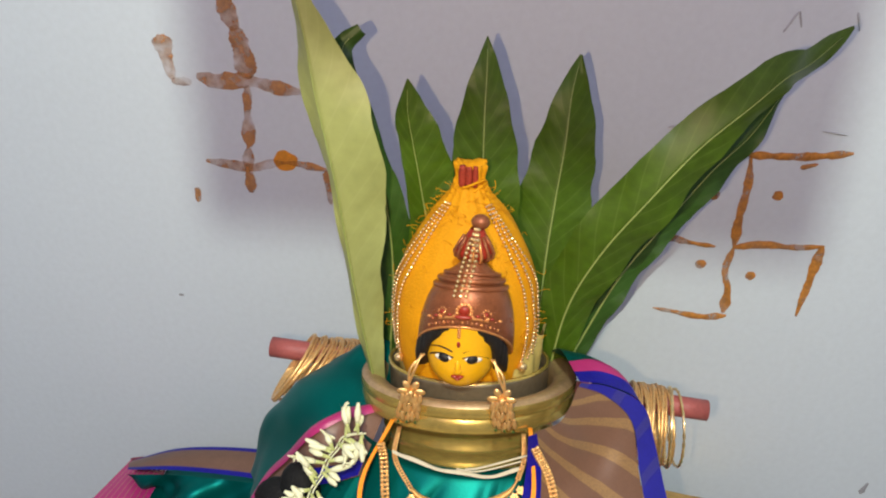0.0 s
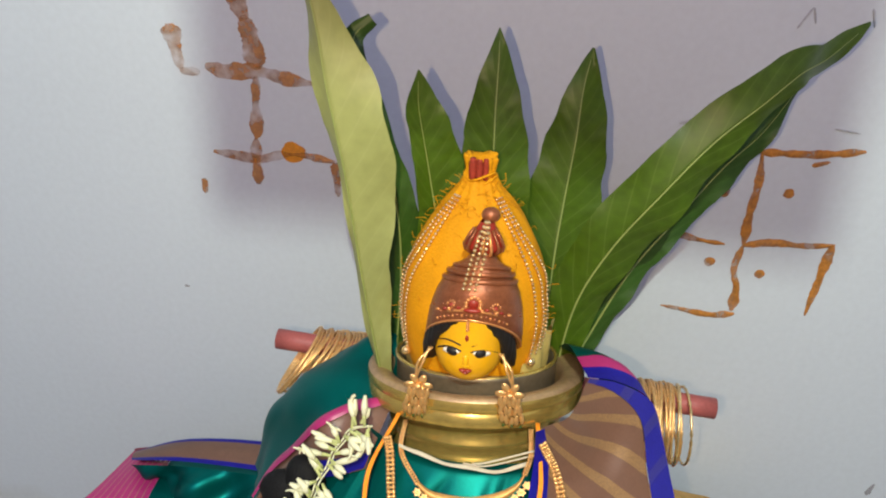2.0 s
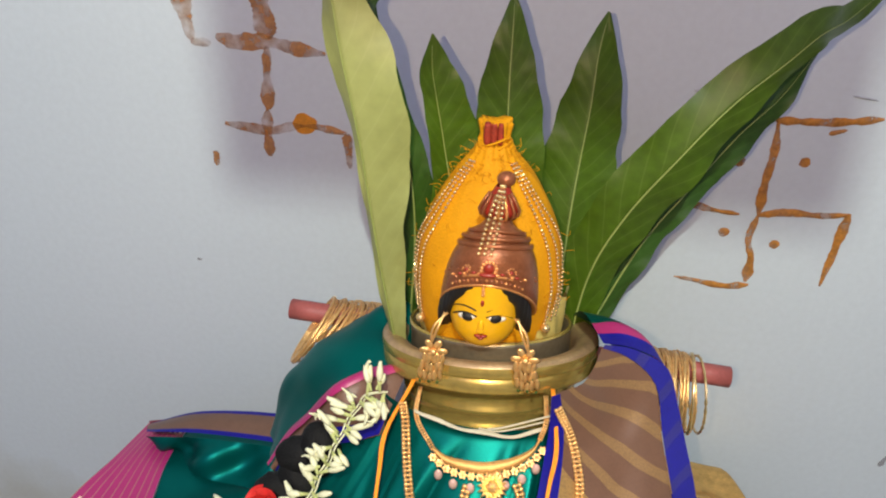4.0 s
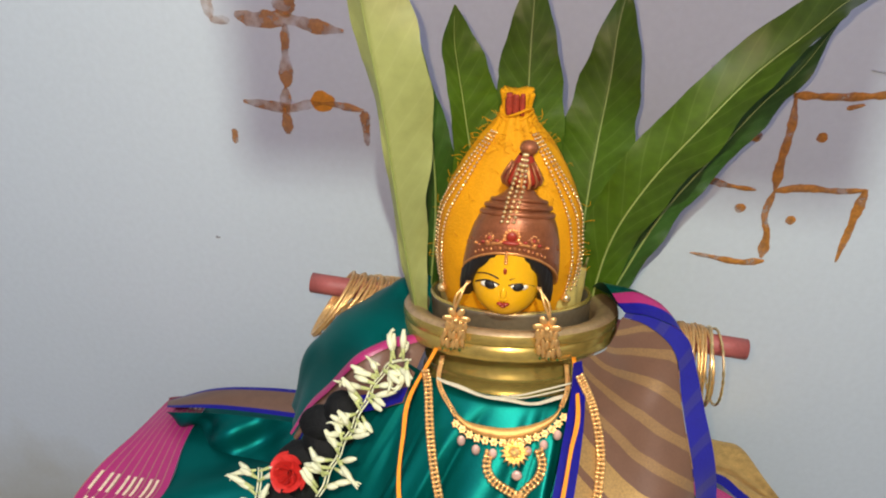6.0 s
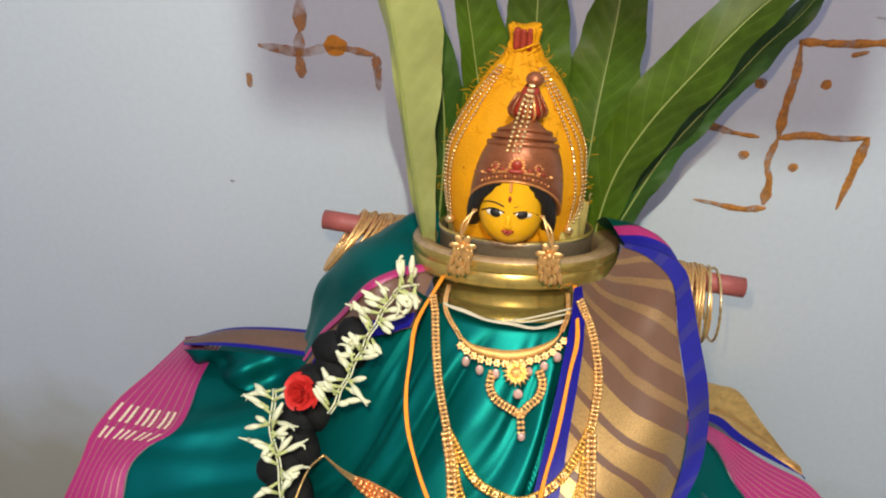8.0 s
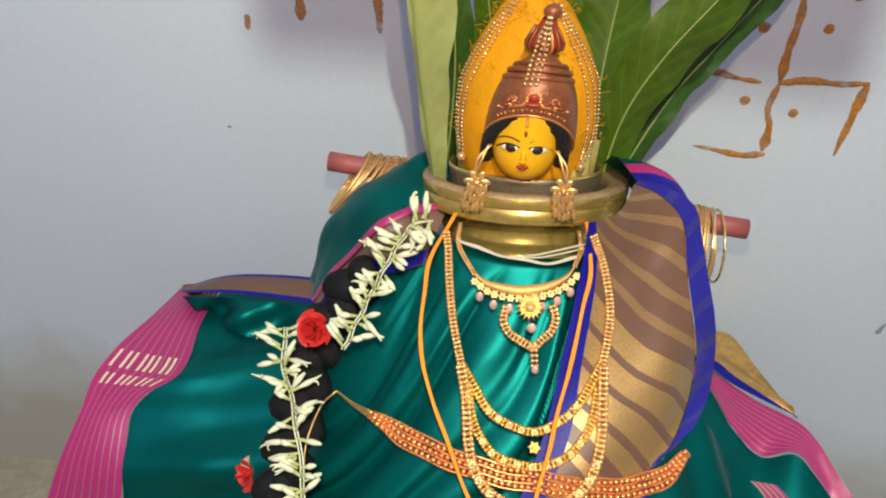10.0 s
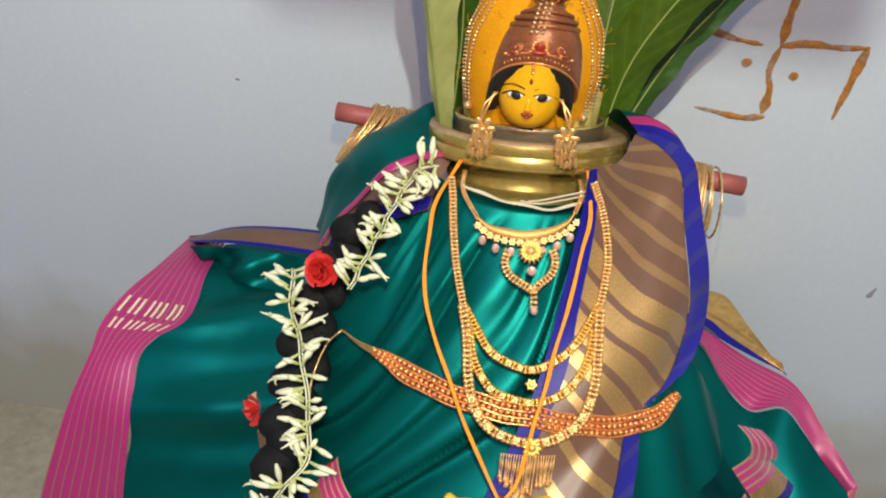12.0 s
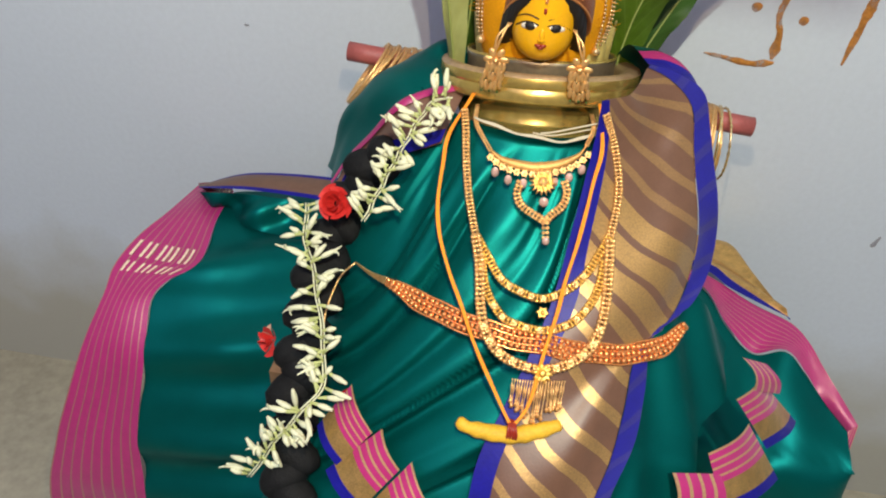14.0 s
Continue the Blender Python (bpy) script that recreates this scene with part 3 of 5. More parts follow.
# back of that shoulder
gr = loft([[(0.065, -0.21, 0.630), (0.095, -0.21, 0.615), (0.125, -0.23, 0.585), (0.145, -0.25, 0.54)], [(0.072, -0.256, 0.668), (0.098, -0.262, 0.667), (0.120, -0.268, 0.655), (0.135, -0.285, 0.628)], [(0.085, -0.303, 0.674), (0.107, -0.294, 0.666), (0.132, -0.291, 0.651), (0.141, -0.302, 0.626)]], 20, 30)
part("shoulder_drape", sheet(strip(gr, 0, 0.76, 0, 14)), TEAL, saree)
part("pink_stripe", sheet(strip(gr, 0.76, 0.88)), PLAINPINK, saree)
part("blue_edge", sheet(strip(gr, 0.88, 1.0)), BLUE, saree)

# the drape on the other side, over the stool's edge
RTOP = [(0.190, -0.040, 0.330), (0.252, -0.041, 0.322), (0.280, -0.045, 0.318), (0.299, -0.097, 0.319), (0.318, -0.150, 0.321)]
RB = [(0.175, -0.120, 0.335), (0.236, -0.112, 0.324), (0.263, -0.134, 0.321), (0.290, -0.153, 0.3215), (0.330, -0.178, 0.322)]
gr = loft([RTOP, RB], 14, 30, lambda u, v: 0.006 * math.sin(u * 7 + v * 4) * math.sin(3.1 * u) + 0.004)
part("gold_band", sheet(strip(gr, 0, 0.84, 0, 12)), GOLDCLOTH, saree, "gold tissue band")
part("blue_edge", sheet(strip(gr, 0.84, 1.0, 0.001)), BLUE, saree)
RP0 = [(0.175, -0.125, 0.335), (0.236, -0.115, 0.322), (0.290, -0.155, 0.320), (0.330, -0.180, 0.321), (0.345, -0.210, 0.321), (0.357, -0.236, 0.314), (0.375, -0.264, 0.302), (0.392, -0.289, 0.289)]
RP1 = [(0.175, -0.135, 0.33), (0.233, -0.140, 0.322), (0.256, -0.197, 0.318), (0.287, -0.220, 0.303), (0.317, -0.226, 0.320), (0.338, -0.243, 0.309), (0.360, -0.266, 0.292), (0.384, -0.290, 0.279)]
gr = loft([RP0, RP1], 16, 60, lambda u, v: 0.004 * math.sin(v * 15) * math.sin(3.1 * u) + 0.003)
part("pink_border", sheet(gr), PINK, saree, "pink border with fine gold lines")
RLOW = [(0.10, -0.30, 0.30), (0.18, -0.34, 0.28), (0.24, -0.36, 0.24), (0.29, -0.36, 0.21), (0.33, -0.35, 0.20), (0.36, -0.345, 0.20), (0.38, -0.34, 0.21), (0.388, -0.335, 0.22)]
RHEM = [(x, y - 0.03, FZ + 0.01) for x, y, z in RLOW]
part("side_drape", sheet(loft([RP1, [tuple((Vector(a) + Vector(b)) / 2 + Vector((0, -0.02, 0.012))) for a, b in zip(RP1, RLOW)], RLOW, RHEM], 50, 60, lambda u, v: 0.007 * math.sin(v * 11 - u * 9) * math.sin(3.1 * min(1, u * 2)))), TEAL, saree, "teal silk over the stool's corner")
gr = loft([[(0.392, -0.289, 0.289), (0.390, -0.305, 0.255), (0.392, -0.325, 0.20), (0.395, -0.36, FZ)], [(0.384, -0.290, 0.280), (0.378, -0.312, 0.250), (0.374, -0.335, 0.20), (0.375, -0.365, FZ)]], 8, 40)
part("pink_border", sheet(gr), PINK2, saree)


# zigzag pleat ends at the side and low in front
def pleat(corners, parent, plain=False):
    """One folded pleat end: a quad whose bands run pink, gold and blue from its inner to its outer edge."""
    a, b, c, d = [Vector(p) for p in corners]
    grid = [[a.lerp(b, i / 20).lerp(d.lerp(c, i / 20), j / 12) for i in range(21)] for j in range(13)]
    grid = raise_grid(grid, lambda u, v: 0.006 * math.sin(3.14 * v) + 0.008)
    part("pink_border", sheet(strip(grid, 0, 1.0 if plain else 0.52, 0, 8)), PINK2, parent)
    if plain:
        return
    part("gold_band", sheet(strip(grid, 0.52, 0.84, 0, 6)), GOLDCLOTH, parent)
    part("blue_edge", sheet(strip(grid, 0.84, 1.0, 0.0)), BLUE, parent)


for corners in (
    [(0.217, -0.385, 0.439), (0.287, -0.352, 0.348), (0.233, -0.430, 0.394), (0.195, -0.422, 0.443)],
    [(0.211, -0.426, 0.422), (0.250, -0.437, 0.369), (0.192, -0.495, 0.389), (0.172, -0.469, 0.428)],
    [(-0.105, -0.4823, 0.460), (-0.129, -0.502, 0.426), (-0.106, -0.528, 0.414), (-0.082, -0.5115, 0.442)],
    [(-0.075, -0.5095, 0.447), (-0.116, -0.5286, 0.408), (-0.085, -0.554, 0.397), (-0.057, -0.5315, 0.430)],
    [(-0.049, -0.527, 0.437), (-0.079, -0.551, 0.402), (-0.059, -0.568, 0.391), (-0.029, -0.551, 0.415)],
):
    pleat(corners, saree)
for corners in (
    [(0.199, -0.392, 0.462), (0.226, -0.376, 0.446), (0.246, -0.380, 0.414), (0.212, -0.408, 0.440)],
    [(0.143, -0.493, 0.429), (0.186, -0.474, 0.412), (0.190, -0.496, 0.390), (0.147, -0.515, 0.406)],
):
    pleat(corners, saree, True)

# ---- the brass pot, leaning back a little ----
POT = pose(0.002, -0.255, 0.642, -17.5, -2.5, 0)
pot = thing("brass_pot", "brass water pot with a broad flared rim, dressed in silk", "pot")
pot.matrix_world = POT
part("body", turned([(0.0, -0.345), (0.07, -0.345), (0.10, -0.31), (0.118, -0.24), (0.116, -0.17), (0.098, -0.11), (0.078, -0.075), (0.0705, -0.060), (0.0690, -0.056), (0.0692, -0.053), (0.0672, -0.050), (0.0668, -0.044), (0.0680, -0.042), (0.0680, -0.039), (0.0668, -0.037), (0.0672, -0.030), (0.0685, -0.024), (0.071, -0.014)], 72), BRASS, pot)
part("rim_band", turned([(0.0675, -0.0225), (0.0760, -0.0222), (0.0815, -0.0215), (0.0836, -0.0205), (0.0842, -0.0190), (0.0842, -0.0105), (0.0836, -0.0098), (0.0836, -0.0092), (0.0846, -0.0085), (0.0850, -0.0075), (0.0850, -0.0030), (0.0846, -0.0012)], 96), BRASS, pot, "polished brass band round the rim")
part("rim", turned([(0.0846, -0.0012), (0.0835, 0.0008), (0.081, 0.0022), (0.0775, 0.0018), (0.074, 0.0008), (0.0705, -0.0008), (0.0675, -0.003), (0.0660, -0.007), (0.0655, -0.018), (0.064, -0.04)], 96), BRASSOLD, pot, "broad flared brass rim, worn dull")
cup = thing("steel_bowl", "shiny steel bowl sunk in the mouth of the pot", "bowl")
cup.matrix_world = POT
part("bowl", turned([(0.0, -0.055), (0.040, -0.053), (0.0600, -0.035), (0.0622, -0.012), (0.0625, 0.003), (0.0632, 0.0062), (0.0635, 0.009), (0.0620, 0.0100), (0.0592, 0.0080), (0.0575, -0.004), (0.053, -0.025), (0.0, -0.045)], 72), STEEL, cup)
part("rim", turned([(0.0638, 0.0088), (0.0632, 0.0106), (0.0614, 0.0106), (0.0608, 0.0090)], 72), BRASS, cup)

# white cotton at the neck
neckwind = thing("neck_cloth", "undyed white cotton edge tucked round the neck of the pot", "cloth")
rows = []
for j in range(6):
    q = j / 5
    rows.append([Vector((x, front(x, z0) - 0.002 - 0.003 * math.sin(3.14 * q), z0 - 0.001 + 0.0014 * q + 0.0010 * math.sin(x * 190) * q)) for x, z0 in ((p.x, p.z) for p in crom([(-0.042, 0, 0.637), (-0.034, 0, 0.6355), (-0.011, 0, 0.633), (0.010, 0, 0.631), (0.030, 0, 0.6295), (0.050, 0, 0.634)], 50))])
part("cloth", sheet(rows), TWINE, neckwind)
for k in range(2):
    bm = bmesh.new()
    tube(bm, crom([(0.004 + 0.006 * k, front(0, 0.635) - 0.003, 0.6345 + 0.0005 * k), (0.020, front(0.02, 0.634) - 0.004, 0.6345 + 0.003 * k), (0.052, front(0.052, 0.640) - 0.003, 0.640 + 0.004 * k)], 16), 0.0006 + 0.0001 * k, 7)
    part("twisted_edge", bm, TWINE, neckwind)

# ---- coconut in yellow cloth ----
coco = thing("coconut", "coconut wrapped in frayed yellow cloth, standing in the pot", "coconut")
CO = Vector((-0.001, -0.268, 0.655))
LEANX, LEANY, TALL = -0.001, 0.018, 0.143


def coco_pt(a, h, off=0.0):
    """A point on the wrapped coconut: a the angle from the front, h from 0 at the bowl to 1 at the knot."""
    prof = crom([(0.046, 0, 0), (0.0505, 0, 0.14), (0.0538, 0, 0.30), (0.0528, 0, 0.46), (0.0475, 0, 0.61), (0.0365, 0, 0.76), (0.0255, 0, 0.87), (0.0160, 0, 0.95), (0.0115, 0, 1.0)], 60)
    r = prof[min(59, int(h * 59))].x
    if h * 59 < 59:
        i = int(h * 59)
        r = prof[i].x + (prof[i + 1].x - prof[i].x) * (h * 59 - i)
    q = r + off + 0.0016 * noise.noise(Vector((math.sin(a) * 2.5, h * 5, math.cos(a) * 2.5)))
    return CO + Vector((q * math.sin(a) + LEANX * h, -q * 0.88 * math.cos(a) + LEANY * h, TALL * h))


rows = [[coco_pt(math.tau * i / 56, j / 40, 0.0010 * math.sin(i * 1.7 + j * 0.3) * (j / 40) ** 3) for i in range(57)] for j in range(41)]
part("cloth_wrap", sheet(rows), YELLOWCLOTH, coco, "yellow cotton cloth, creased")
top = CO + Vector((LEANX, LEANY, TALL - 0.002))
rows = []
for j, (r, z) in enumerate(((0.0135, -0.002), (0.0120, 0.001), (0.0100, 0.004), (0.0095, 0.008), (0.0102, 0.013), (0.0112, 0.0175), (0.0106, 0.0188), (0.0060, 0.0150), (0.0010, 0.0120))):
    rows.append([top + Vector((1.0 * math.sin(a), -0.72 * math.cos(a), 0)) * (r * (1 + 0.13 * math.sin(a * 9 + 0.4 * j) * (j < 7))) + Vector((0, 0, z + 0.0012 * math.sin(a * 3 + 1) * (3 < j < 8))) for a in (math.tau * i / 54 for i in range(55))])
part("knot", sheet(rows), YELLOWCLOTH, coco, "gathered cloth stub above the tie")
bm = bmesh.new()
for k, (dx, w) in enumerate(((-0.005, 0.003), (-0.0005, 0.0028), (0.004, 0.0022))):
    tube(bm, crom([top + Vector((dx, -0.0080, 0.003)), top + Vector((dx, -0.0068, 0.010)), top + Vector((dx, -0.0075, 0.0185))], 8), w, 8, lambda s: 0.7 + 0.3 * math.sin(3.1 * s))
part("kumkum_mark", bm, KUMKUM, coco, "dark red kumkum smear")
bm = bmesh.new()
for k in range(4):
    z0 = 0.003 * k - 0.004
    tube(bm, [top + Vector((0.0128 * math.cos(b) * (1 - 0.05 * k), 0.0105 * math.sin(b), z0 + 0.0025 * math.sin(b * 2 + k))) for b in (math.tau * i / 30 for i in range(31))], 0.0010, 5)
part("tie_thread", bm, YELLOWCLOTH, coco)
bm = bmesh.new()
rnd = random.Random(5)
for k in range(130):
    a, h = rnd.uniform(-1.9, 1.9), rnd.choice((rnd.uniform(0.05, 0.95), rnd.uniform(0.86, 0.99)))
    p = coco_pt(a, h)
    d = Vector((math.sin(a) + rnd.uniform(-0.8, 0.8), -0.4 * math.cos(a), rnd.uniform(-0.3, 1.0))).normalized() * rnd.uniform(0.004, 0.010)
    e = Vector((rnd.uniform(-1, 1), rnd.uniform(-1, 0.3), rnd.uniform(-1, 1))) * 0.004
    tube(bm, crom([p, p + d * 0.6 + e, p + d], 6), 0.00022, 3, cap=False)
tagged(part("frayed_threads", bm, YELLOWCLOTH, coco), kind="stuff")
# crumpled tail of the cloth in the bowl
for a0, a1 in ((0.50, 2.20), (-2.20, -0.65)):
    rows = []
    for j in range(9):
        h = j / 8
        rows.append([POT @ Vector(((0.0535 + 0.0055 * h + 0.0014 * math.sin(a * 17 + h * 5)) * math.sin(a), -(0.0535 + 0.0055 * h) * math.cos(a), 0.002 + 0.036 * h * math.sin(3.14 * (a - a0) / (a1 - a0)) ** 0.5 + 0.003 * math.sin(a * 11 + h * 3))) for a in (a0 + (a1 - a0) * i / 24 for i in range(25))])
    part("cloth_tail", sheet(rows), PALECLOTH, coco, "crumpled gold-edged tail of the cloth")


def bead_row(name, parent, pts, r, material, step=2.2, squash=1.0):
    """Small beads along a curve, joined in one strand."""
    pts = [Vector(p) for p in pts]
    length = sum((b - a).length for a, b in zip(pts, pts[1:]))
    line = crom(pts, max(3, int(length / (r * step))))
    bm = bmesh.new()
    for p in line:
        bmesh.ops.create_icosphere(bm, subdivisions=1, radius=r, matrix=Matrix.Translation(p))
    return tagged(part(name, bm, material, parent), kind="stuff")


for side, spread in ((-1, 0), (1, 0)):
    st = thing("bead_string", "strings of glittering glass beads hung down the yellow cloth", "beads", "bead strings")
    for k in range(3):
        a_top, a_mid, a_low = side * (0.70 + 0.12 * k), side * (0.98 + 0.19 * k), side * (1.02 + 0.16 * k)
        pts = []
        for i in range(9):
            s = i / 8
            h = 0.93 - 0.78 * s
            a = a_top + (a_mid - a_top) * min(1, s * 2) + (a_low - a_mid) * max(0, s * 2 - 1)
            pts.append(coco_pt(a, h, 0.0018))
        bead_row("strand", st, pts, 0.00135, SILVER, 2.2)
    bm = bmesh.new()
    ball(bm, coco_pt(side * 1.0, 0.13, 0.004), 0.0036, 10, 8)
    part("end_bead", bm, SILVER, st, "round silver bead")

# ---- painted idol face, one mesh ----
MATS = [FACE, COPPER, COPPERLIT, BLACKPAINT, WHITEPAINT, REDPAINT]


def idol():
    bm = bmesh.new()
    MX = lambda z: 0.0005 + 0.085 * max(0.0, z - 0.70)
    # the crown leans back: its brim is high over the brow and low at the temples
    lean = lambda a, z: (1 - 0.75 * min(1, max(0, (z - 0.7255) / 0.030))) * (0.0095 - 0.0365 * (1 - math.cos(a)))
    brim = lambda a: 0.7225 + lean(a, 0.7225)

    def dome(rows_, seg, mi, cy, flat=1.0, a0=-1.75, a1=1.75, back=0.0):
        grid = []
        for r, z in rows_:
            grid.append([bm.verts.new((MX(z) + r * math.sin(a), cy - r * flat * math.cos(a), z + back * lean(a, z))) for a in (a0 + (a1 - a0) * i / seg for i in range(seg + 1))])
        for g, h in zip(grid, grid[1:]):
            for i in range(seg):
                bm.faces.new((g[i], g[i + 1], h[i + 1], h[i])).material_index = mi

    # head: an egg with fuller cheeks and a small chin
    rows_ = []
    for j in range(25):
        s = j / 24
        z = 0.6735 + 0.0665 * s
        r = 0.0243 * min(1.0, max(0.02, 1 - (1 - min(1.0, s * 2.1 + 0.02)) ** 2.4) ** 0.46)
        rows_.append((r, z))
    dome(rows_, 36, 0, -0.3105, 1.04)
    face = lambda x, z: -0.3105 - math.sqrt(max(0.0, 0.0240 ** 2 - x * x)) * 1.04
    sink = lambda x: 0.55 * (face(x, 0.7) - face(0, 0.7))
    # nose, lips, chin
    ball(bm, (0.0005, face(0, 0.70) - 0.0005, 0.7010), (0.0022, 0.0024, 0.0056), 12, 10, mi=0)
    ball(bm, (0.0005, face(0, 0.696) - 0.0006, 0.6980), (0.0030, 0.0020, 0.0018), 12, 8, mi=0)
    for dx in (-0.0018, 0.0018):
        ball(bm, (dx + 0.0005, face(0, 0.69) + 0.0006, 0.6932), (0.0028, 0.0020, 0.0012), 10, 6, mi=5)
    ball(bm, (0.0005, face(0, 0.688) + 0.0008, 0.6914), (0.0026, 0.0020, 0.0012), 10, 6, mi=5)
    for sx in (-1, 1):
        x = 0.0005 + sx * 0.0098
        ball(bm, (x, face(sx * 0.0098, 0.708) + 0.0010, 0.7066), (0.0070, 0.0023, 0.0028), 14, 8, pose(0, 0, 0, 0, sx * 13, sx * 22), 4)
        ball(bm, (x + sx * -0.0003, face(sx * 0.0098, 0.708) - 0.0004, 0.7068), (0.0042, 0.0021, 0.0032), 12, 8, pose(0, 0, 0, 0, 0, sx * 22), 3)
        lid, brow = [], []
        for k in range(11):
            s = k / 10
            ex = sx * (0.0030 + 0.0170 * s)
            lid.append((ex + 0.0005, face(ex, 0.71) - 0.0002, 0.7086 + 0.0026 * math.sin(3.0 * s) - sink(ex)))
            ex = sx * (0.0035 + 0.0185 * s)
            brow.append((ex + 0.0005, face(ex, 0.715) - 0.0001, 0.7132 + 0.0034 * math.sin(2.7 * s) - sink(ex)))
        tube(bm, lid, 0.00065, 5, mi=3)
        tube(bm, brow, 0.00060, 5, lambda s: 1.1 - 0.6 * s, mi=3)
        ball(bm, (sx * 0.0240 + 0.001, -0.307, 0.694), (0.0032, 0.0045, 0.0080), 10, 8, mi=0)
    # hair: a thick band under the crown, parted over the brow and long at the temples
    strip_ = []
    for k in range(61):
        a = -1.6 + 3.2 * k / 60
        q = abs(a)
        drop = 0.0008 + 0.0075 * min(1, q / 0.55) + 0.0100 / (1 + math.exp(-(q - 0.85) * 20)) - 0.003 * max(0, q - 1.1)
        top = brim(a) + 0.002
        low = brim(a) - drop
        rl = 0.0258 + 0.0058 * min(1, max(0, (q - 0.15) / 0.7))
        col = []
        for r, z in ((0.0318, top), (0.5 * (0.0318 + rl) + 0.0012, 0.5 * (top + low)), (rl + 0.0006, low + 0.001), (rl - 0.0012, low), (0.0225, low + 0.0015)):
            r += 0.0004 * math.sin(k * 1.9)
            col.append(bm.verts.new((MX(z) + r * math.sin(a), -0.3050 - r * 0.98 * math.cos(a), z)))
        strip_.append(col)
    for g, h in zip(strip_, strip_[1:]):
        for i in range(4):
            bm.faces.new((g[i], g[i + 1], h[i + 1], h[i])).material_index = 3
    # red mark and hanging ornament on the brow
    ball(bm, (0.0008, face(0, 0.72) - 0.0004, 0.7195), (0.0013, 0.0010, 0.0024), 10, 8, mi=5)
    for k in range(5):
        ball(bm, (0.001, face(0, 0.72) - 0.0010, 0.7335 - 0.0018 * k), 0.0012, 8, 6, mi=2)
    # crown: dome, bands, shoulders, tiered finial
    rows_ = [(0.0305, 0.7225), (0.0330, 0.7225), (0.0337, 0.7255), (0.0335, 0.730), (0.0326, 0.736), (0.0308, 0.743), (0.0282, 0.749), (0.0255, 0.753), (0.0225, 0.755)]
    dome(rows_, 40, 1, -0.3040, 0.96, back=1.0)
    for z, r, tr in ((0.7240, 0.0332, 0.0009), (0.7545, 0.0236, 0.0022), (0.7590, 0.0215, 0.0018), (0.7630, 0.0180, 0.0016)):
        pts = [(MX(z) + r * math.sin(a), -0.3040 - r * 0.96 * math.cos(a), z + lean(a, z)) for a in (-1.7 + 3.4 * i / 30 for i in range(31))]
        tube(bm, pts, tr, 8, mi=2 if z < 0.73 else 1)
    dome([(0.0228, 0.753), (0.0210, 0.759), (0.0175, 0.763), (0.0115, 0.7665), (0.0085, 0.770)], 30, 1, -0.3040, 0.96, back=0.8)
    dome([(0.0080, 0.769), (0.0120, 0.7715), (0.0128, 0.775), (0.0100, 0.780), (0.0062, 0.786), (0.0045, 0.790)], 26, 5, -0.3040, 0.9, -3.14, 3.14)
    ball(bm, (MX(0.80) + 0.001, -0.3040, 0.7945), (0.0062, 0.0056, 0.0052), 16, 10, mi=1)
    for k in range(7):
        a = -1.2 + 2.4 * k / 6
        tube(bm, [(MX(0.774) + q * math.sin(a), -0.3040 - q * 0.95 * math.cos(a), z) for q, z in ((0.0090, 0.7685), (0.0132, 0.7715), (0.0140, 0.775), (0.0110, 0.7805), (0.0072, 0.786))], 0.0011, 6, mi=2 if k in (3, 4) else 1)
    # relief on the crown's front
    def crown(a, z):
        r = 0.0335 if z < 0.735 else 0.0335 - (z - 0.735) * 0.50
        return Vector((MX(z) + r * math.sin(a), -0.3040 - r * 0.96 * math.cos(a), z + lean(a, z)))
    for k in range(17):
        a = -0.75 + 1.5 * k / 16
        ball(bm, crown(a, 0.7275 + 0.001 * math.cos(a)), 0.0010 + 0.0004 * (k % 2), 8, 6, mi=(2, 1)[k % 2])
    for k in range(9):
        b = -0.4 + 3.94 * k / 8
        ball(bm, crown(0.15 * math.cos(b), 0.7385 + 0.0050 * math.sin(b)), 0.0015, 8, 6, mi=2)
    ball(bm, crown(0, 0.7385), (0.0036, 0.0018, 0.0034), 10, 8, mi=5)
    ball(bm, crown(0, 0.7338), (0.0062, 0.0020, 0.0016), 10, 8, mi=5)
    for sx in (-1, 1):
        for k in range(14):
            b = k / 13 * 4.6
            q = 0.0042 * (1 - k / 18)
            ball(bm, crown(sx * (0.46 + q * 28 * math.cos(b)), 0.7375 + q * math.sin(b)), 0.0010, 6, 5, mi=(1, 2)[k % 2])
        ball(bm, crown(sx * 0.46, 0.7375), 0.0016, 8, 6, mi=5)
    for sx in (-1, 1):
        for k in range(7):
            ball(bm, crown(sx * (0.18 + 0.10 * k), 0.7345 + 0.0012 * math.sin(k * 2.2)), (0.0017, 0.0011, 0.0010), 7, 5, mi=(2, 5, 1)[k % 3])
    tube(bm, [crown(a, 0.7325 + 0.0008 * math.cos(a * 2)) for a in (-0.5 + i / 30 for i in range(31))], 0.0010, 6, mi=2)
    # rice-grain ridges on the dome
    for k in range(46):
        rr = random.Random(k)
        ball(bm, crown(rr.uniform(-1.3, 1.3), rr.uniform(0.737, 0.750)), (0.0013, 0.0007, 0.0009), 6, 4, mi=1)
    return bm


tagged(part("idol_face", idol(), MATS), "small painted idol face with a copper-coloured crown on the coconut", "idol")

tik = thing("head_ornament", "strands of white stones pinned over the idol's crown", "ornament")
for k in range(3):
    dx = -0.0032 + 0.0032 * k
    bead_row("strand", tik, [(0.0085 + dx * 0.3, -0.3125, 0.7930), (0.006 + dx, -0.3190, 0.779), (0.0035 + dx * 1.2, -0.3225, 0.767), (0.0005 + dx * 1.2, -0.3315, 0.7540)], 0.0015, SILVER, 2.0)


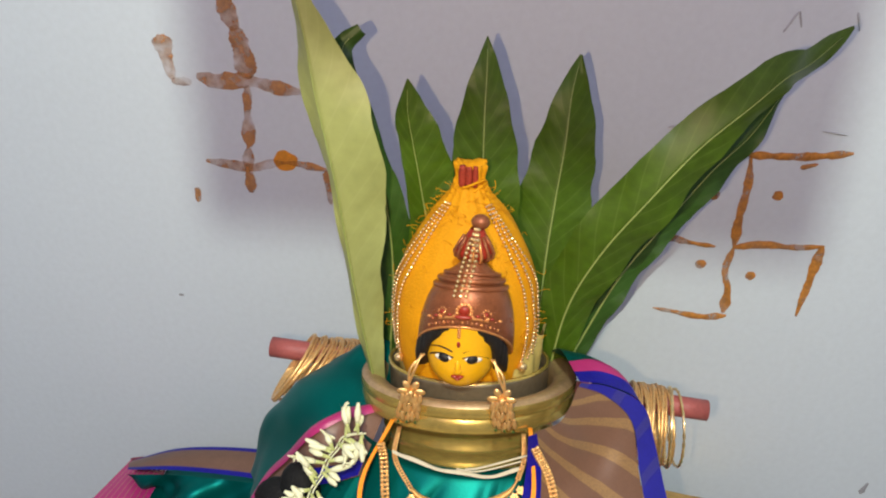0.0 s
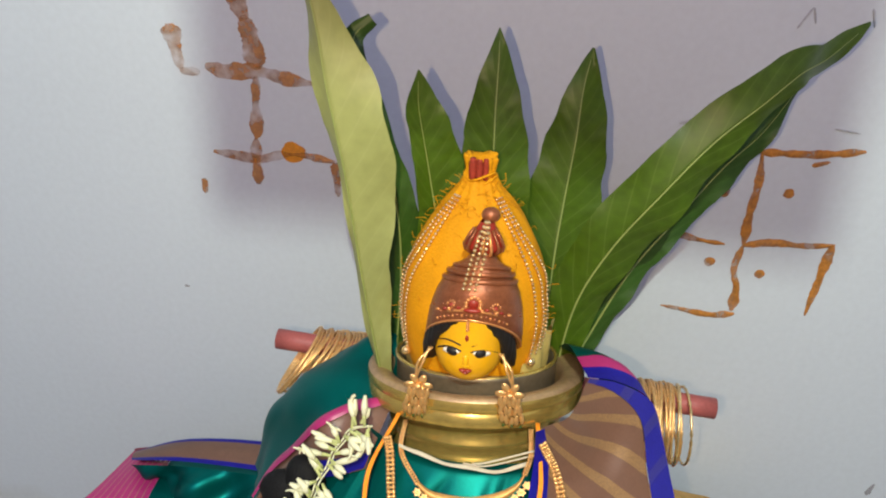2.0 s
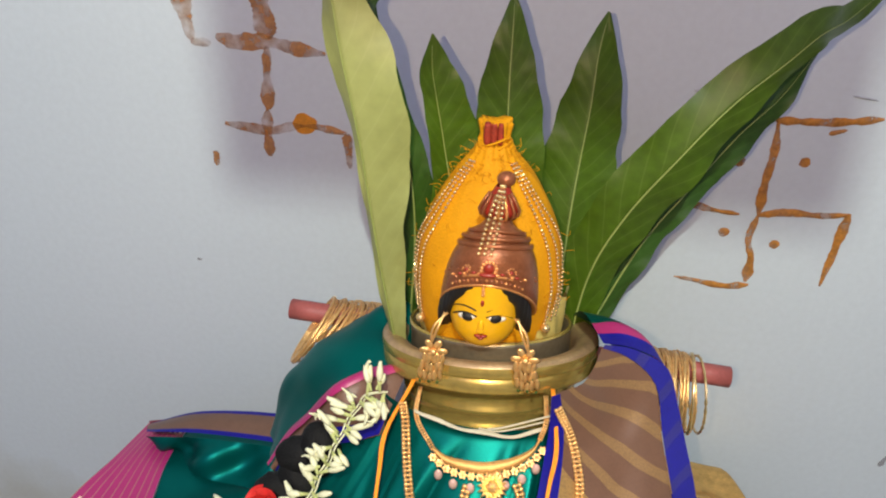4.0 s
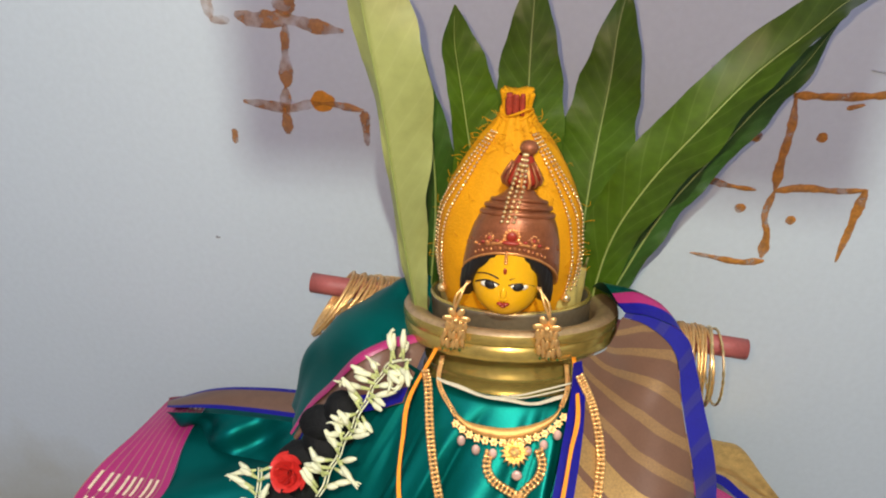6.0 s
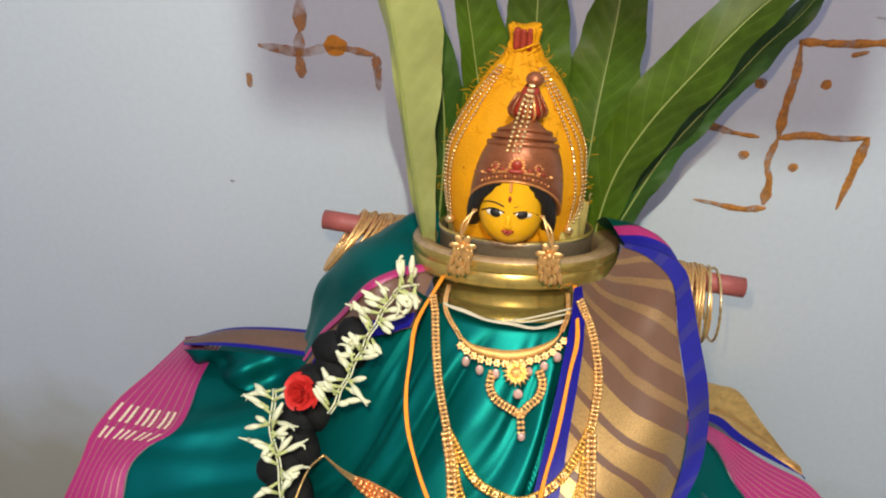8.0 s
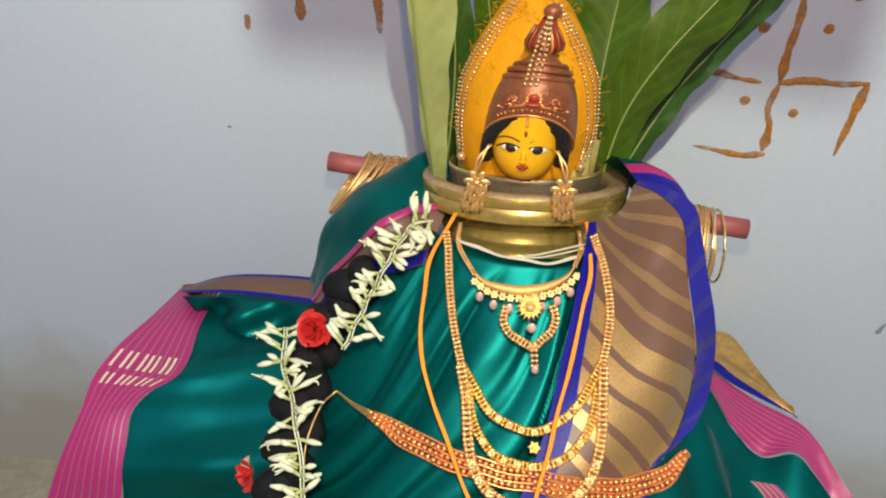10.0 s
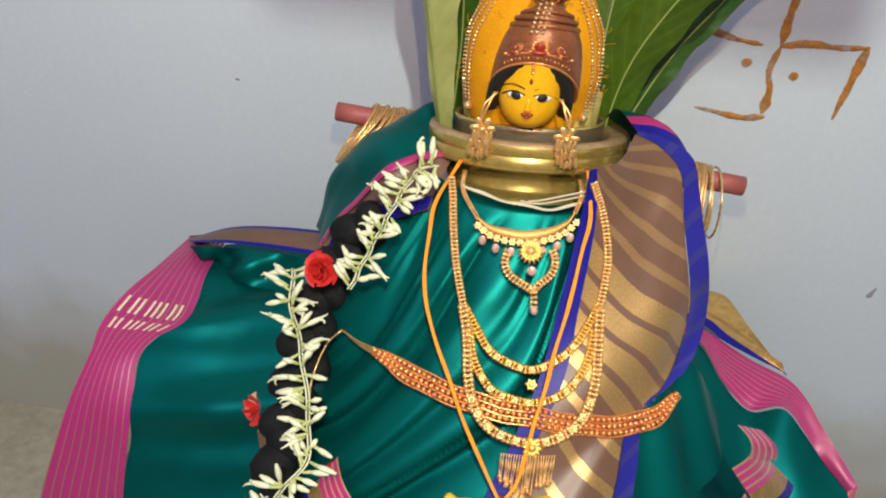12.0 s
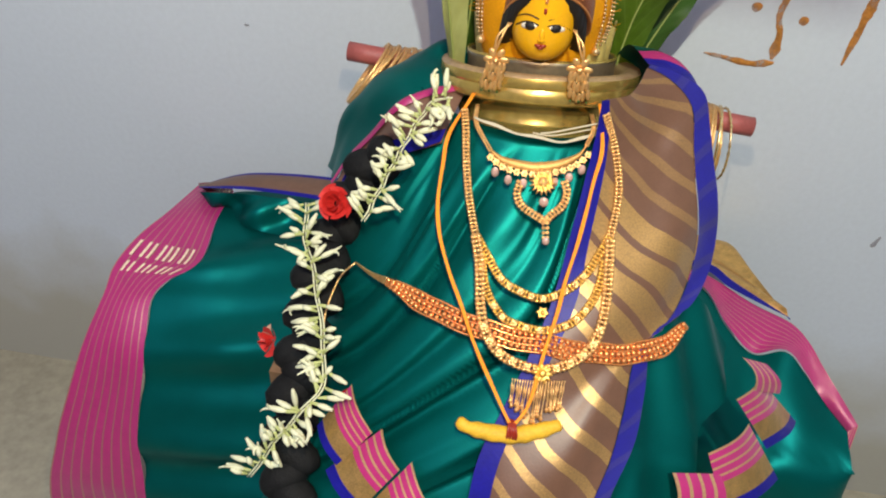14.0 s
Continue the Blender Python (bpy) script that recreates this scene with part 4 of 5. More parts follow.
# ---- earrings ----
def earring(sx):
    e = thing("earring", "gold flower earring with leaf-shaped drops, hung beside the idol's face", "earring", "pair of earrings")
    base = Vector((sx * 0.0305 + (0.001 if sx > 0 else 0), -0.338, 0.680))
    bm = bmesh.new()
    for k in range(6):
        a = math.tau * k / 6
        ball(bm, base + Vector((0.0058 * math.cos(a), -0.001, 0.0058 * math.sin(a))), (0.0044, 0.0012, 0.0026), 10, 6, pose(0, 0, 0, 0, -math.degrees(a), 0))
    ball(bm, base + Vector((0, -0.0025, 0)), 0.0026, 10, 8)
    part("flower", bm, PALEGOLD, e)
    bm = bmesh.new()
    for k in range(2):
        tube(bm, crom([(sx * (0.0245 - 0.002 * k), -0.330, 0.706), (sx * (0.028 + 0.003 * k), -0.337, 0.698), base + Vector((sx * 0.002, -0.001, 0.005))], 10), 0.0009, 6)
    part("hook_chain", bm, PALEGOLD, e)
    for k in range(5):
        x = -0.0060 + 0.0030 * k
        ln = 0.020 - 0.0022 * abs(k - 2)
        bm = bmesh.new()
        tip = base + Vector((x * 1.15 + sx * 0.003, -0.002, -0.006 - ln))
        for i in range(3):
            ball(bm, (base + Vector((x, -0.002, -0.006))).lerp(tip, i / 2.4), (0.0019, 0.0006, 0.0046), 8, 6, pose(0, 0, 0, 0, 9 * math.sin(k * 2.1 + i * 1.7), 25 * math.sin(k * 3.1 + i * 2)))
        part("drop", bm, PALEGOLD, e)
    bm = bmesh.new()
    for k in range(3):
        ball(bm, base + Vector((-0.006 + 0.006 * k + sx * 0.003, -0.003, -0.025)), 0.0011, 6, 5)
    part("green_beads", bm, LEAFDARK, e)


earring(-1), earring(1)


# ---- mango leaves ----
def leaf(label, spine, wl, wr, fold, material, wavy=0.003, waves=5.0, phase=0.0, n=56):
    """A leaf: spine points from base to tip, the widths of its two halves at them, and how far each half is folded back."""
    lf = thing("mango_leaf", label, "leaf", "mango leaves in the pot")
    line = crom(spine, n)
    at = [0.0]
    for a, b in zip(spine, spine[1:]):
        at.append(at[-1] + (Vector(b) - Vector(a)).length)
    rows = []
    for j, p in enumerate(line):
        s = j / (n - 1)
        d = (line[min(j + 1, n - 1)] - line[max(j - 1, 0)]).normalized()
        side = Vector((d.z, 0, -d.x)).normalized()
        row = []
        for i in range(-10, 11):
            q = abs(i) / 10
            sx = 1 if i > 0 else -1
            w = float(np.interp(s * at[-1], at, wr if sx > 0 else wl))
            w0 = float(np.interp(max(0, s - 0.035) * at[-1], at, wr if sx > 0 else wl))
            w1 = float(np.interp(min(1, s + 0.035) * at[-1], at, wr if sx > 0 else wl))
            w = max(0.0004, (w + w0 + w1) / 3 if s < 0.97 else w)
            edge = 1 + 0.035 * math.sin(s * 43 + phase + sx) + 0.02 * noise.noise(Vector((s * 60, phase, sx)))
            back = fold[0 if sx < 0 else 1] * w * q
            back += wavy * q * q * math.sin(s * waves * math.tau + phase + 1.3 * sx) + 0.0006 * math.sin(s * 107 - q * 5) * q * min(1, w / 0.01)
            row.append(p + side * (sx * w * q * edge) + Vector((0, back, 0)))
        rows.append(row)
    blade = part("blade", sheet(rows), material, lf)
    bm = bmesh.new()
    tube(bm, [p + Vector((0, -0.0006, 0.0003)) for p in line[:-2]], 0.0009, 6, lambda s: 1.15 - 0.95 * s)
    part("midrib", bm, RIB, blade)
    return lf


leaf("pale underside of a long mango leaf, folded along its rib", [(-0.066, -0.275, 0.615), (-0.071, -0.285, 0.662), (-0.081, -0.288, 0.737), (-0.088, -0.290, 0.801), (-0.095, -0.288, 0.840), (-0.101, -0.285, 0.869), (-0.106, -0.280, 0.898), (-0.112, -0.275, 0.924), (-0.117, -0.272, 0.950)], (0.004, 0.006, 0.0055, 0.005, 0.0095, 0.0125, 0.0095, 0.004, 0.001), (0.006, 0.011, 0.021, 0.0335, 0.0350, 0.0310, 0.0195, 0.009, 0.001), (0.9, 0.12), LEAFPALE, 0.003, 4)
leaf("dark green mango leaf curling out behind a paler one", [(-0.068, -0.225, 0.620), (-0.063, -0.229, 0.700), (-0.064, -0.234, 0.753), (-0.071, -0.234, 0.798), (-0.081, -0.231, 0.840), (-0.094, -0.229, 0.872), (-0.096, -0.224, 0.886), (-0.084, -0.220, 0.896)], (0.009, 0.017, 0.018, 0.013, 0.013, 0.009, 0.008, 0.005), (0.018, 0.018, 0.017, 0.009, 0.005, 0.006, 0.008, 0.004), (0.2, 0.25), LEAFDARK, 0.002, 5, 1)
leaf("short green mango leaf with one edge curled up", [(-0.032, -0.225, 0.640), (-0.034, -0.226, 0.732), (-0.041, -0.227, 0.784), (-0.047, -0.228, 0.820), (-0.050, -0.229, 0.841), (-0.050, -0.230, 0.866)], (0.014, 0.015, 0.009, 0.009, 0.0085, 0.0006), (0.020, 0.023, 0.0255, 0.0225, 0.016, 0.0006), (-0.8, 0.15), LEAF, 0.002, 4, 2)
leaf("upright green mango leaf", [(0.012, -0.215, 0.640), (0.007, -0.211, 0.747), (0.004, -0.207, 0.793), (0.003, -0.201, 0.831), (0.003, -0.193, 0.867), (0.002, -0.185, 0.888)], (0.020, 0.024, 0.0262, 0.0205, 0.010, 0.0005), (0.025, 0.027, 0.0270, 0.0205, 0.009, 0.0005), (0.25, 0.30), LEAF, 0.002, 4, 3)
leaf("broad upright green mango leaf", [(0.055, -0.200, 0.620), (0.057, -0.186, 0.697), (0.061, -0.172, 0.748), (0.066, -0.161, 0.798), (0.068, -0.152, 0.837), (0.073, -0.143, 0.868)], (0.024, 0.031, 0.0310, 0.0235, 0.0128, 0.001), (0.034, 0.036, 0.0310, 0.0255, 0.017, 0.001), (0.30, 0.35), LEAF, 0.003, 4, 4)
leaf("long green mango leaf leaning far out to the side", [(0.064, -0.226, 0.600), (0.075, -0.228, 0.683), (0.096, -0.231, 0.738), (0.126, -0.235, 0.788), (0.155, -0.231, 0.827), (0.185, -0.225, 0.856), (0.208, -0.21, 0.873), (0.233, -0.18, 0.878), (0.266, -0.15, 0.898)], (0.012, 0.0205, 0.0262, 0.0248, 0.0215, 0.0205, 0.0155, 0.0115, 0.0015), (0.012, 0.0205, 0.0245, 0.0245, 0.0170, 0.0110, 0.0085, 0.0100, 0.0015), (0.30, 0.35), LEAF, 0.003, 6, 5)
leaf("dark mango leaf under a longer one", [(0.082, -0.190, 0.604), (0.119, -0.170, 0.682), (0.153, -0.150, 0.726), (0.189, -0.135, 0.774), (0.217, -0.125, 0.804), (0.241, -0.115, 0.844)], (0.009, 0.015, 0.015, 0.012, 0.010, 0.001), (0.010, 0.0145, 0.0140, 0.0165, 0.010, 0.001), (0.1, 0.1), LEAFDARK, 0.003, 5, 2)

# ---- rod and bangles ----
rod = thing("rod", "dull red painted wooden rod thrust through the shoulders", "rod")
bm = bmesh.new()
A, B = Vector((-0.1838, -0.195, 0.6025)), Vector((0.2085, -0.195, 0.5745))
tube(bm, [A.lerp(B, i / 20) for i in range(21)], 0.0093, 20)
part("shaft", bm, WOOD, rod)
axis = (B - A).normalized()
rnd = random.Random(11)


def bangle_at(s, R, r, material, tilt, wave, label):
    b = thing("bangle", label, "bangle", "bangles on the rod")
    c = A.lerp(B, s)
    x = axis
    turn = x.to_track_quat("Z", "Y").to_matrix().to_4x4()
    m = Matrix.Translation(c + Vector((0, 0, 0.0105))) @ pose(0, 0, 0, rnd.uniform(-3, 3), tilt, rnd.uniform(-6, 6)) @ Matrix.Translation((0, 0, -R)) @ turn
    part("hoop", ring(bmesh.new(), R, r, m, 56, 7, wave), material, b)


for k in range(17):
    bangle_at(0.092 + 0.0080 * k, 0.0345 + rnd.uniform(-0.0006, 0.0006), 0.0012 if k % 3 else 0.0018, PALEGOLD, 30 + 1.3 * k + rnd.uniform(-2, 2), 0.3 if k % 2 else 0.0, "thin gold bangle on the rod among others")
for k in range(14):
    bangle_at(0.832 + 0.0066 * k + (0.012 if k == 13 else 0), 0.0345 + rnd.uniform(-0.0006, 0.0006), 0.0012 if k % 3 else 0.0018, PALEGOLD if k < 12 else SILVER, -3 - 0.4 * k + rnd.uniform(-2, 2), 0.3 if k % 2 else 0.0, "thin gold bangle on the rod among others" if k < 12 else "outer bangle set with pale stones")

# ---- black braid ----
braid = thing("braid", "thick black thread braid hanging down the silk", "braid")
BR = crom([(-0.118, -0.338, 0.580), (-0.133, -0.345, 0.556), (-0.151, -0.365, 0.524), (-0.157, -0.393, 0.500), (-0.157, -0.425, 0.476), (-0.159, -0.453, 0.452), (-0.159, -0.479, 0.429), (-0.156, -0.506, 0.410), (-0.149, -0.533, 0.388), (-0.145, -0.558, 0.366), (-0.142, -0.60, 0.32)], 24)
for k, p in enumerate(BR):
    d = (BR[min(k + 1, 23)] - BR[max(k - 1, 0)]).normalized()
    nrm = Vector((0, -0.72, 0.69))
    sd = d.cross(nrm).normalized()
    sx = 1 if k % 2 else -1
    bm = bmesh.new()
    m = Matrix((sd, d, sd.cross(d))).transposed().to_4x4() @ pose(0, 0, 0, 0, 0, sx * 34)
    vs = ball(bm, p + sd * 0.0045 * sx + nrm * 0.002, (0.0220, 0.0160, 0.0125), 18, 12, m)
    for v in bm.verts:
        v.co += (v.co - p).normalized() * 0.0016 * noise.noise(v.co * 160)
    part("strand", bm, BLACK, braid)


# ---- jasmine ----
def garland(label, line, count, seed, spread, out=0.0):
    g = thing("jasmine_garland", label, "garland")
    rnd = random.Random(seed)
    pts = [p + Vector((0, -0.72, 0.69)) * out for p in crom(line, 60)]
    for o in (-0.0012, 0.0012):
        bm = bmesh.new()
        tube(bm, [p + Vector((o + 0.0008 * math.sin(i * 0.6), -0.004, 0.003)) for i, p in enumerate(pts)], 0.0007, 5)
        part("string", bm, PETAL, g)
    for k in range(count):
        s = (k + rnd.uniform(-0.3, 0.3)) / count
        i = max(0, min(58, int(s * 59)))
        p = pts[i].lerp(pts[i + 1], 0.5) + Vector((rnd.uniform(-0.002, 0.002), -0.005, 0.004 + rnd.uniform(-0.002, 0.002)))
        d = (pts[i + 1] - pts[i]).normalized()
        nrm = Vector((0, -0.72, 0.69))
        sd = d.cross(nrm).normalized() * (1 if rnd.random() < 0.5 else -1)
        way = (sd * rnd.uniform(0.55, 1.0) - d * rnd.uniform(-0.55, 0.8) + nrm * rnd.uniform(-0.1, 0.6)).normalized()
        ln = spread * rnd.uniform(0.55, 1.2)
        bend = nrm * rnd.uniform(-0.002, 0.004)
        a, b, c = p + sd * 0.001, p + way * ln * 0.36 + bend, p + way * ln
        bm = bmesh.new()
        tube(bm, crom([a, b], 5), 0.0012, 6, lambda q: 0.8 + 0.5 * q, mi=1)
        tube(bm, crom([b, b.lerp(c, 0.5) + bend * 0.3, c], 7), 0.0019, 7, lambda q: 0.45 + 1.0 * math.sin(2.6 * q + 0.3) ** 1.2 * (1 - 0.35 * q))
        if k % 4 == 0:
            for j in range(2):
                e = c + (way * 0.4 + Vector((rnd.uniform(-1, 1), -0.4, rnd.uniform(-1, 1)))).normalized() * 0.007
                tube(bm, crom([b.lerp(c, 0.7), c.lerp(e, 0.5), e], 5), 0.0014, 6, lambda q: 1.1 - 0.75 * q)
        part("flower", bm, [PETAL, STEM], g)


garland("white jasmine buds strung on thread across the shoulder", [(-0.061, -0.345, 0.645), (-0.075, -0.342, 0.637), (-0.087, -0.346, 0.618), (-0.098, -0.364, 0.597), (-0.110, -0.380, 0.572), (-0.118, -0.395, 0.554)], 48, 3, 0.0205, 0.006)
garland("white jasmine buds strung on thread down the braid", [(-0.176, -0.360, 0.537), (-0.170, -0.387, 0.523), (-0.156, -0.413, 0.510), (-0.145, -0.437, 0.495), (-0.136, -0.459, 0.480), (-0.130, -0.479, 0.470), (-0.129, -0.497, 0.463), (-0.144, -0.512, 0.448), (-0.165, -0.521, 0.414), (-0.181, -0.530, 0.385)], 90, 7, 0.0215, 0.006)


# ---- red flowers ----
def rose(c, r, nrm, label, petals=14, seed=0):
    f = thing("red_flower", label, "flower", "red flowers in the braid")
    rnd = random.Random(seed)
    nrm = Vector(nrm).normalized()
    a1 = nrm.orthogonal().normalized()
    a2 = nrm.cross(a1)
    for k in range(petals):
        a = k * 2.4
        q = (k + 0.6) / petals
        rows = []
        for j in range(5):
            h = j / 4
            row = []
            for i in range(7):
                b = a + (i / 6 - 0.5) * (1.9 - 0.6 * q) * (0.5 + 0.5 * h)
                rad = r * (0.12 + q * 0.75 * h ** 0.8 + 0.10 * h)
                up = r * (0.75 * h * (1.15 - q) + 0.10 * math.sin(b * 3 + k) * h)
                row.append(Vector(c) + (a1 * math.cos(b) + a2 * math.sin(b)) * rad + nrm * up)
            rows.append(row)
        part("petal", sheet(rows), BUFF if seed == 2 and k == 7 else ROSE, f)


rose((-0.145, -0.385, 0.561), 0.0170, (-0.1, -0.8, 0.6), "crumpled red flower stuck in the braid", 16, 1)
rose((-0.190, -0.440, 0.448), 0.0165, (-0.75, -0.45, 0.45), "folded red flower with dry edge beside the braid", 9, 2)
rose((-0.113, -0.487, 0.446), 0.0105, (0.5, -0.7, 0.4), "small dark red flower half under the jasmine", 9, 3)


# ---- jewellery ----
NR = Vector((0, -0.72, 0.69))


def lay(points, off):
    return [Vector((x, front(x, z), z)) + NR * off for x, z in points]


# beaded waist belt
belt = thing("waist_belt", "copper-coloured bead belt tied across the silk", "belt")
BL = crom(lay([(-0.091, 0.518), (-0.069, 0.518), (-0.045, 0.516), (-0.014, 0.514), (0.008, 0.512), (0.033, 0.510), (0.059, 0.506), (0.085, 0.502), (0.107, 0.499), (0.127, 0.498), (0.143, 0.502)], 0.016), 58)
for row in (-1, 0, 1):
    for k, p in enumerate(BL):
        d = (BL[min(k + 1, 57)] - BL[max(k - 1, 0)]).normalized()
        up = NR.cross(d).normalized()
        if up.z < 0:
            up.negate()
        w = 0.0049 * min(1, 0.35 + 0.10 * min(k, 57 - k))
        bm = bmesh.new()
        bmesh.ops.create_icosphere(bm, subdivisions=2, radius=0.0022, matrix=Matrix.Translation(p + up * w * row + NR * 0.0015 * math.sin(k * 1.1 + row)))
        part("bead", bm, COPPERBEAD, belt)
bm = bmesh.new()
for row in (-1.5, -0.5, 0.5, 1.5):
    pts = []
    for k, p in enumerate(BL):
        d = (BL[min(k + 1, 57)] - BL[max(k - 1, 0)]).normalized()
        up = NR.cross(d).normalized()
        if up.z < 0:
            up.negate()
        w = 0.0049 * min(1, 0.35 + 0.10 * min(k, 57 - k))
        pts.append(p + up * (w * row + 0.0006 * math.sin(k * 0.7)) - NR * 0.0005)
    tube(bm, pts, 0.0010, 5)
part("cord", bm, COPPERBEAD, belt)
bm = bmesh.new()
for k in range(4):
    tube(bm, crom([BL[0] + Vector((0, 0, 0.004 - 0.0025 * k)), Vector((-0.108, front(-0.108, 0.520) - 0.012, 0.524 - 0.001 * k)), Vector((-0.124, -0.408, 0.521))], 12), 0.0008, 5)
tube(bm, crom([(-0.124, -0.408, 0.521), (-0.136, -0.415, 0.508), (-0.143, -0.435, 0.487), (-0.141, -0.452, 0.472)], 14), 0.0009, 5)
part("hook_wire", bm, PALEGOLD, belt, "twisted gold wire tie")


def jewel_chain(name, parent, pts, r, material, step, flowers=0):
    """A chain of small facetted links."""
    pts = [Vector(p) for p in pts]
    length = sum((b - a).length for a, b in zip(pts, pts[1:]))
    line = crom(pts, max(4, int(length / (r * step))))
    bm = bmesh.new()
    for k, p in enumerate(line):
        d = (line[min(k + 1, len(line) - 1)] - line[max(k - 1, 0)]).normalized()
        m = d.to_track_quat("X", "Z").to_matrix().to_4x4()
        for o in (-1, 1):
            sd = d.cross(NR).normalized() * r * 0.85 * o
            mt = Matrix.Translation(p + sd) @ m @ Matrix.Diagonal((r * 0.95, r * 0.8, r * 0.75, 1))
            bmesh.ops.create_icosphere(bm, subdivisions=1, radius=1, matrix=mt)
        mt = Matrix.Translation(p + NR * r * 0.6) @ m @ Matrix.Diagonal((r * 0.6, r * 0.6, r * 0.6, 1))
        bmesh.ops.create_icosphere(bm, subdivisions=1, radius=1, matrix=mt)
    return tagged(part(name, bm, material, parent), kind="stuff")


def floret(name, parent, c, r, material, petals=6):
    """A stamped flower: one domed plate with a lobed edge and a boss."""
    bm = bmesh.new()
    c = Vector(c)
    a1 = Vector((1, 0, 0))
    a2 = NR.cross(a1).normalized()
    n = petals * 4
    rings = []
    for q, h in ((1.0, -0.10), (1.0, 0.06), (0.80, 0.22), (0.55, 0.10), (0.42, 0.14), (0.36, 0.42), (0.16, 0.52)):
        row = []
        for k in range(n):
            a = math.tau * k / n
            lobe = 1 + 0.24 * math.cos(petals * a) * min(1.0, max(0.0, q - 0.45) * 2)
            dip = 0.10 * math.cos(petals * a) * (0.55 < q < 0.95)
            row.append(bm.verts.new(c + (a1 * math.cos(a) + a2 * math.sin(a)) * r * q * lobe + NR * r * (h + dip)))
        rings.append(row)
    for x, y in zip(rings, rings[1:]):
        for k in range(n):
            bm.faces.new((x[k], x[(k + 1) % n], y[(k + 1) % n], y[k]))
    bm.faces.new(rings[-1])
    bm.faces.new(rings[0][::-1])
    return part(name, bm, material, parent)


haram = thing("long_necklace", "long tiered gold necklace hung from the pot's rim", "necklace")
jewel_chain("chain", haram, lay([(-0.050, 0.634), (-0.048, 0.621), (-0.0445, 0.606), (-0.0415, 0.5955), (-0.0375, 0.584), (-0.0315, 0.571), (-0.027, 0.562)], 0.010), 0.0021, PALEGOLD, 1.35)
jewel_chain("chain", haram, lay([(0.056, 0.645), (0.068, 0.616), (0.075, 0.594), (0.075, 0.579), (0.073, 0.566)], 0.013), 0.0021, PALEGOLD, 1.35)
TIER1 = lay([(-0.026, 0.5626), (-0.015, 0.5526), (-0.005, 0.5437), (0.007, 0.5387), (0.029, 0.5347), (0.048, 0.5407), (0.059, 0.5487), (0.066, 0.5576), (0.072, 0.5666)], 0.015)
TIER2 = lay([(-0.021, 0.5533), (-0.014, 0.5363), (-0.003, 0.5253), (0.008, 0.5203), (0.032, 0.5173), (0.052, 0.5213), (0.063, 0.5293), (0.069, 0.5393), (0.071, 0.5533)], 0.017)
TIER3 = lay([(-0.027, 0.5622), (-0.021, 0.5472), (-0.016, 0.5262), (-0.009, 0.5122), (0.002, 0.5032), (0.017, 0.4985), (0.036, 0.4962), (0.054, 0.4992), (0.068, 0.5062), (0.074, 0.5162), (0.076, 0.5292), (0.075, 0.5452), (0.073, 0.5642)], 0.020)
jewel_chain("tier", haram, TIER1, 0.0022, GOLD, 1.35)
jewel_chain("tier", haram, TIER2, 0.0022, GOLD, 1.35)
jewel_chain("tier", haram, TIER3, 0.0026, PALEGOLD, 1.35)
for k in range(9):
    floret("floret", haram, crom(TIER1, 17)[4 + k] + NR * 0.002, 0.0025, PALEGOLD)
    floret("floret", haram, crom(TIER2, 17)[4 + k] + NR * 0.002, 0.0025, PALEGOLD)
for k in range(11):
    floret("floret", haram, crom(TIER3, 23)[6 + k] + NR * 0.002, 0.0029, PALEGOLD)
floret("medallion", haram, lay([(0.036, 0.4945)], 0.024)[0], 0.0065, GOLD, 10)
floret("floret", haram, lay([(0.030, 0.527)], 0.018)[0], 0.0040, GOLD, 6)
rnd = random.Random(21)
for k in range(21):
    x = 0.015 + 0.0019 * k
    ln = (0.021 - 0.0007 * abs(k - 10)) * rnd.uniform(0.85, 1.1)
    bm = bmesh.new()
    a, c = lay([(x, 0.4905)], 0.022)[0], lay([(x + rnd.uniform(-0.0015, 0.0015), 0.4905 - ln)], 0.020)[0]
    tube(bm, [a.lerp(c, i / 8) for i in range(9)], 0.0008, 6, lambda s: 0.8 + 0.35 * math.sin(s * 38))
    ball(bm, c, (0.0016, 0.0014, 0.0022), 8, 6)
    part("tassel", bm, PALEGOLD, haram)

choker = thing("necklace", "short gold necklace with stone drops and a looped pendant", "necklace")
ARC = lay([(-0.026, 0.6121), (-0.016, 0.6085), (-0.000, 0.6075), (0.013, 0.6078), (0.029, 0.6105), (0.041, 0.6150), (0.046, 0.6211)], 0.010)
rows = []
for k, p in enumerate(crom(ARC, 40)):
    s = k / 39
    w = 0.0018 + 0.0022 * math.sin(3.14 * s)
    rows.append([p + Vector((0, -0.0025, 0.0025)) * math.sin(3.14 * q) * 0.6 + Vector((0, 0.69, 0.72)) * w * (q - 0.5) * 2 for q in (0, 0.25, 0.5, 0.75, 1)])
crescent = part("crescent", sheet(rows), CRESCENT, choker, "plain gold crescent")
jewel_chain("chain", choker, [POT @ Vector((-0.046, -0.054, -0.030)), Vector((-0.040, -0.352, 0.632)), ARC[0]], 0.0012, PALEGOLD, 1.5)
jewel_chain("chain", choker, [ARC[-1], Vector((0.049, -0.352, 0.640)), POT @ Vector((0.046, -0.054, -0.030))], 0.0012, PALEGOLD, 1.5)
LOWER = lay([(-0.025, 0.6080), (-0.013, 0.6040), (0.001, 0.6030), (0.014, 0.6035), (0.029, 0.6060), (0.041, 0.6100), (0.048, 0.6150)], 0.012)
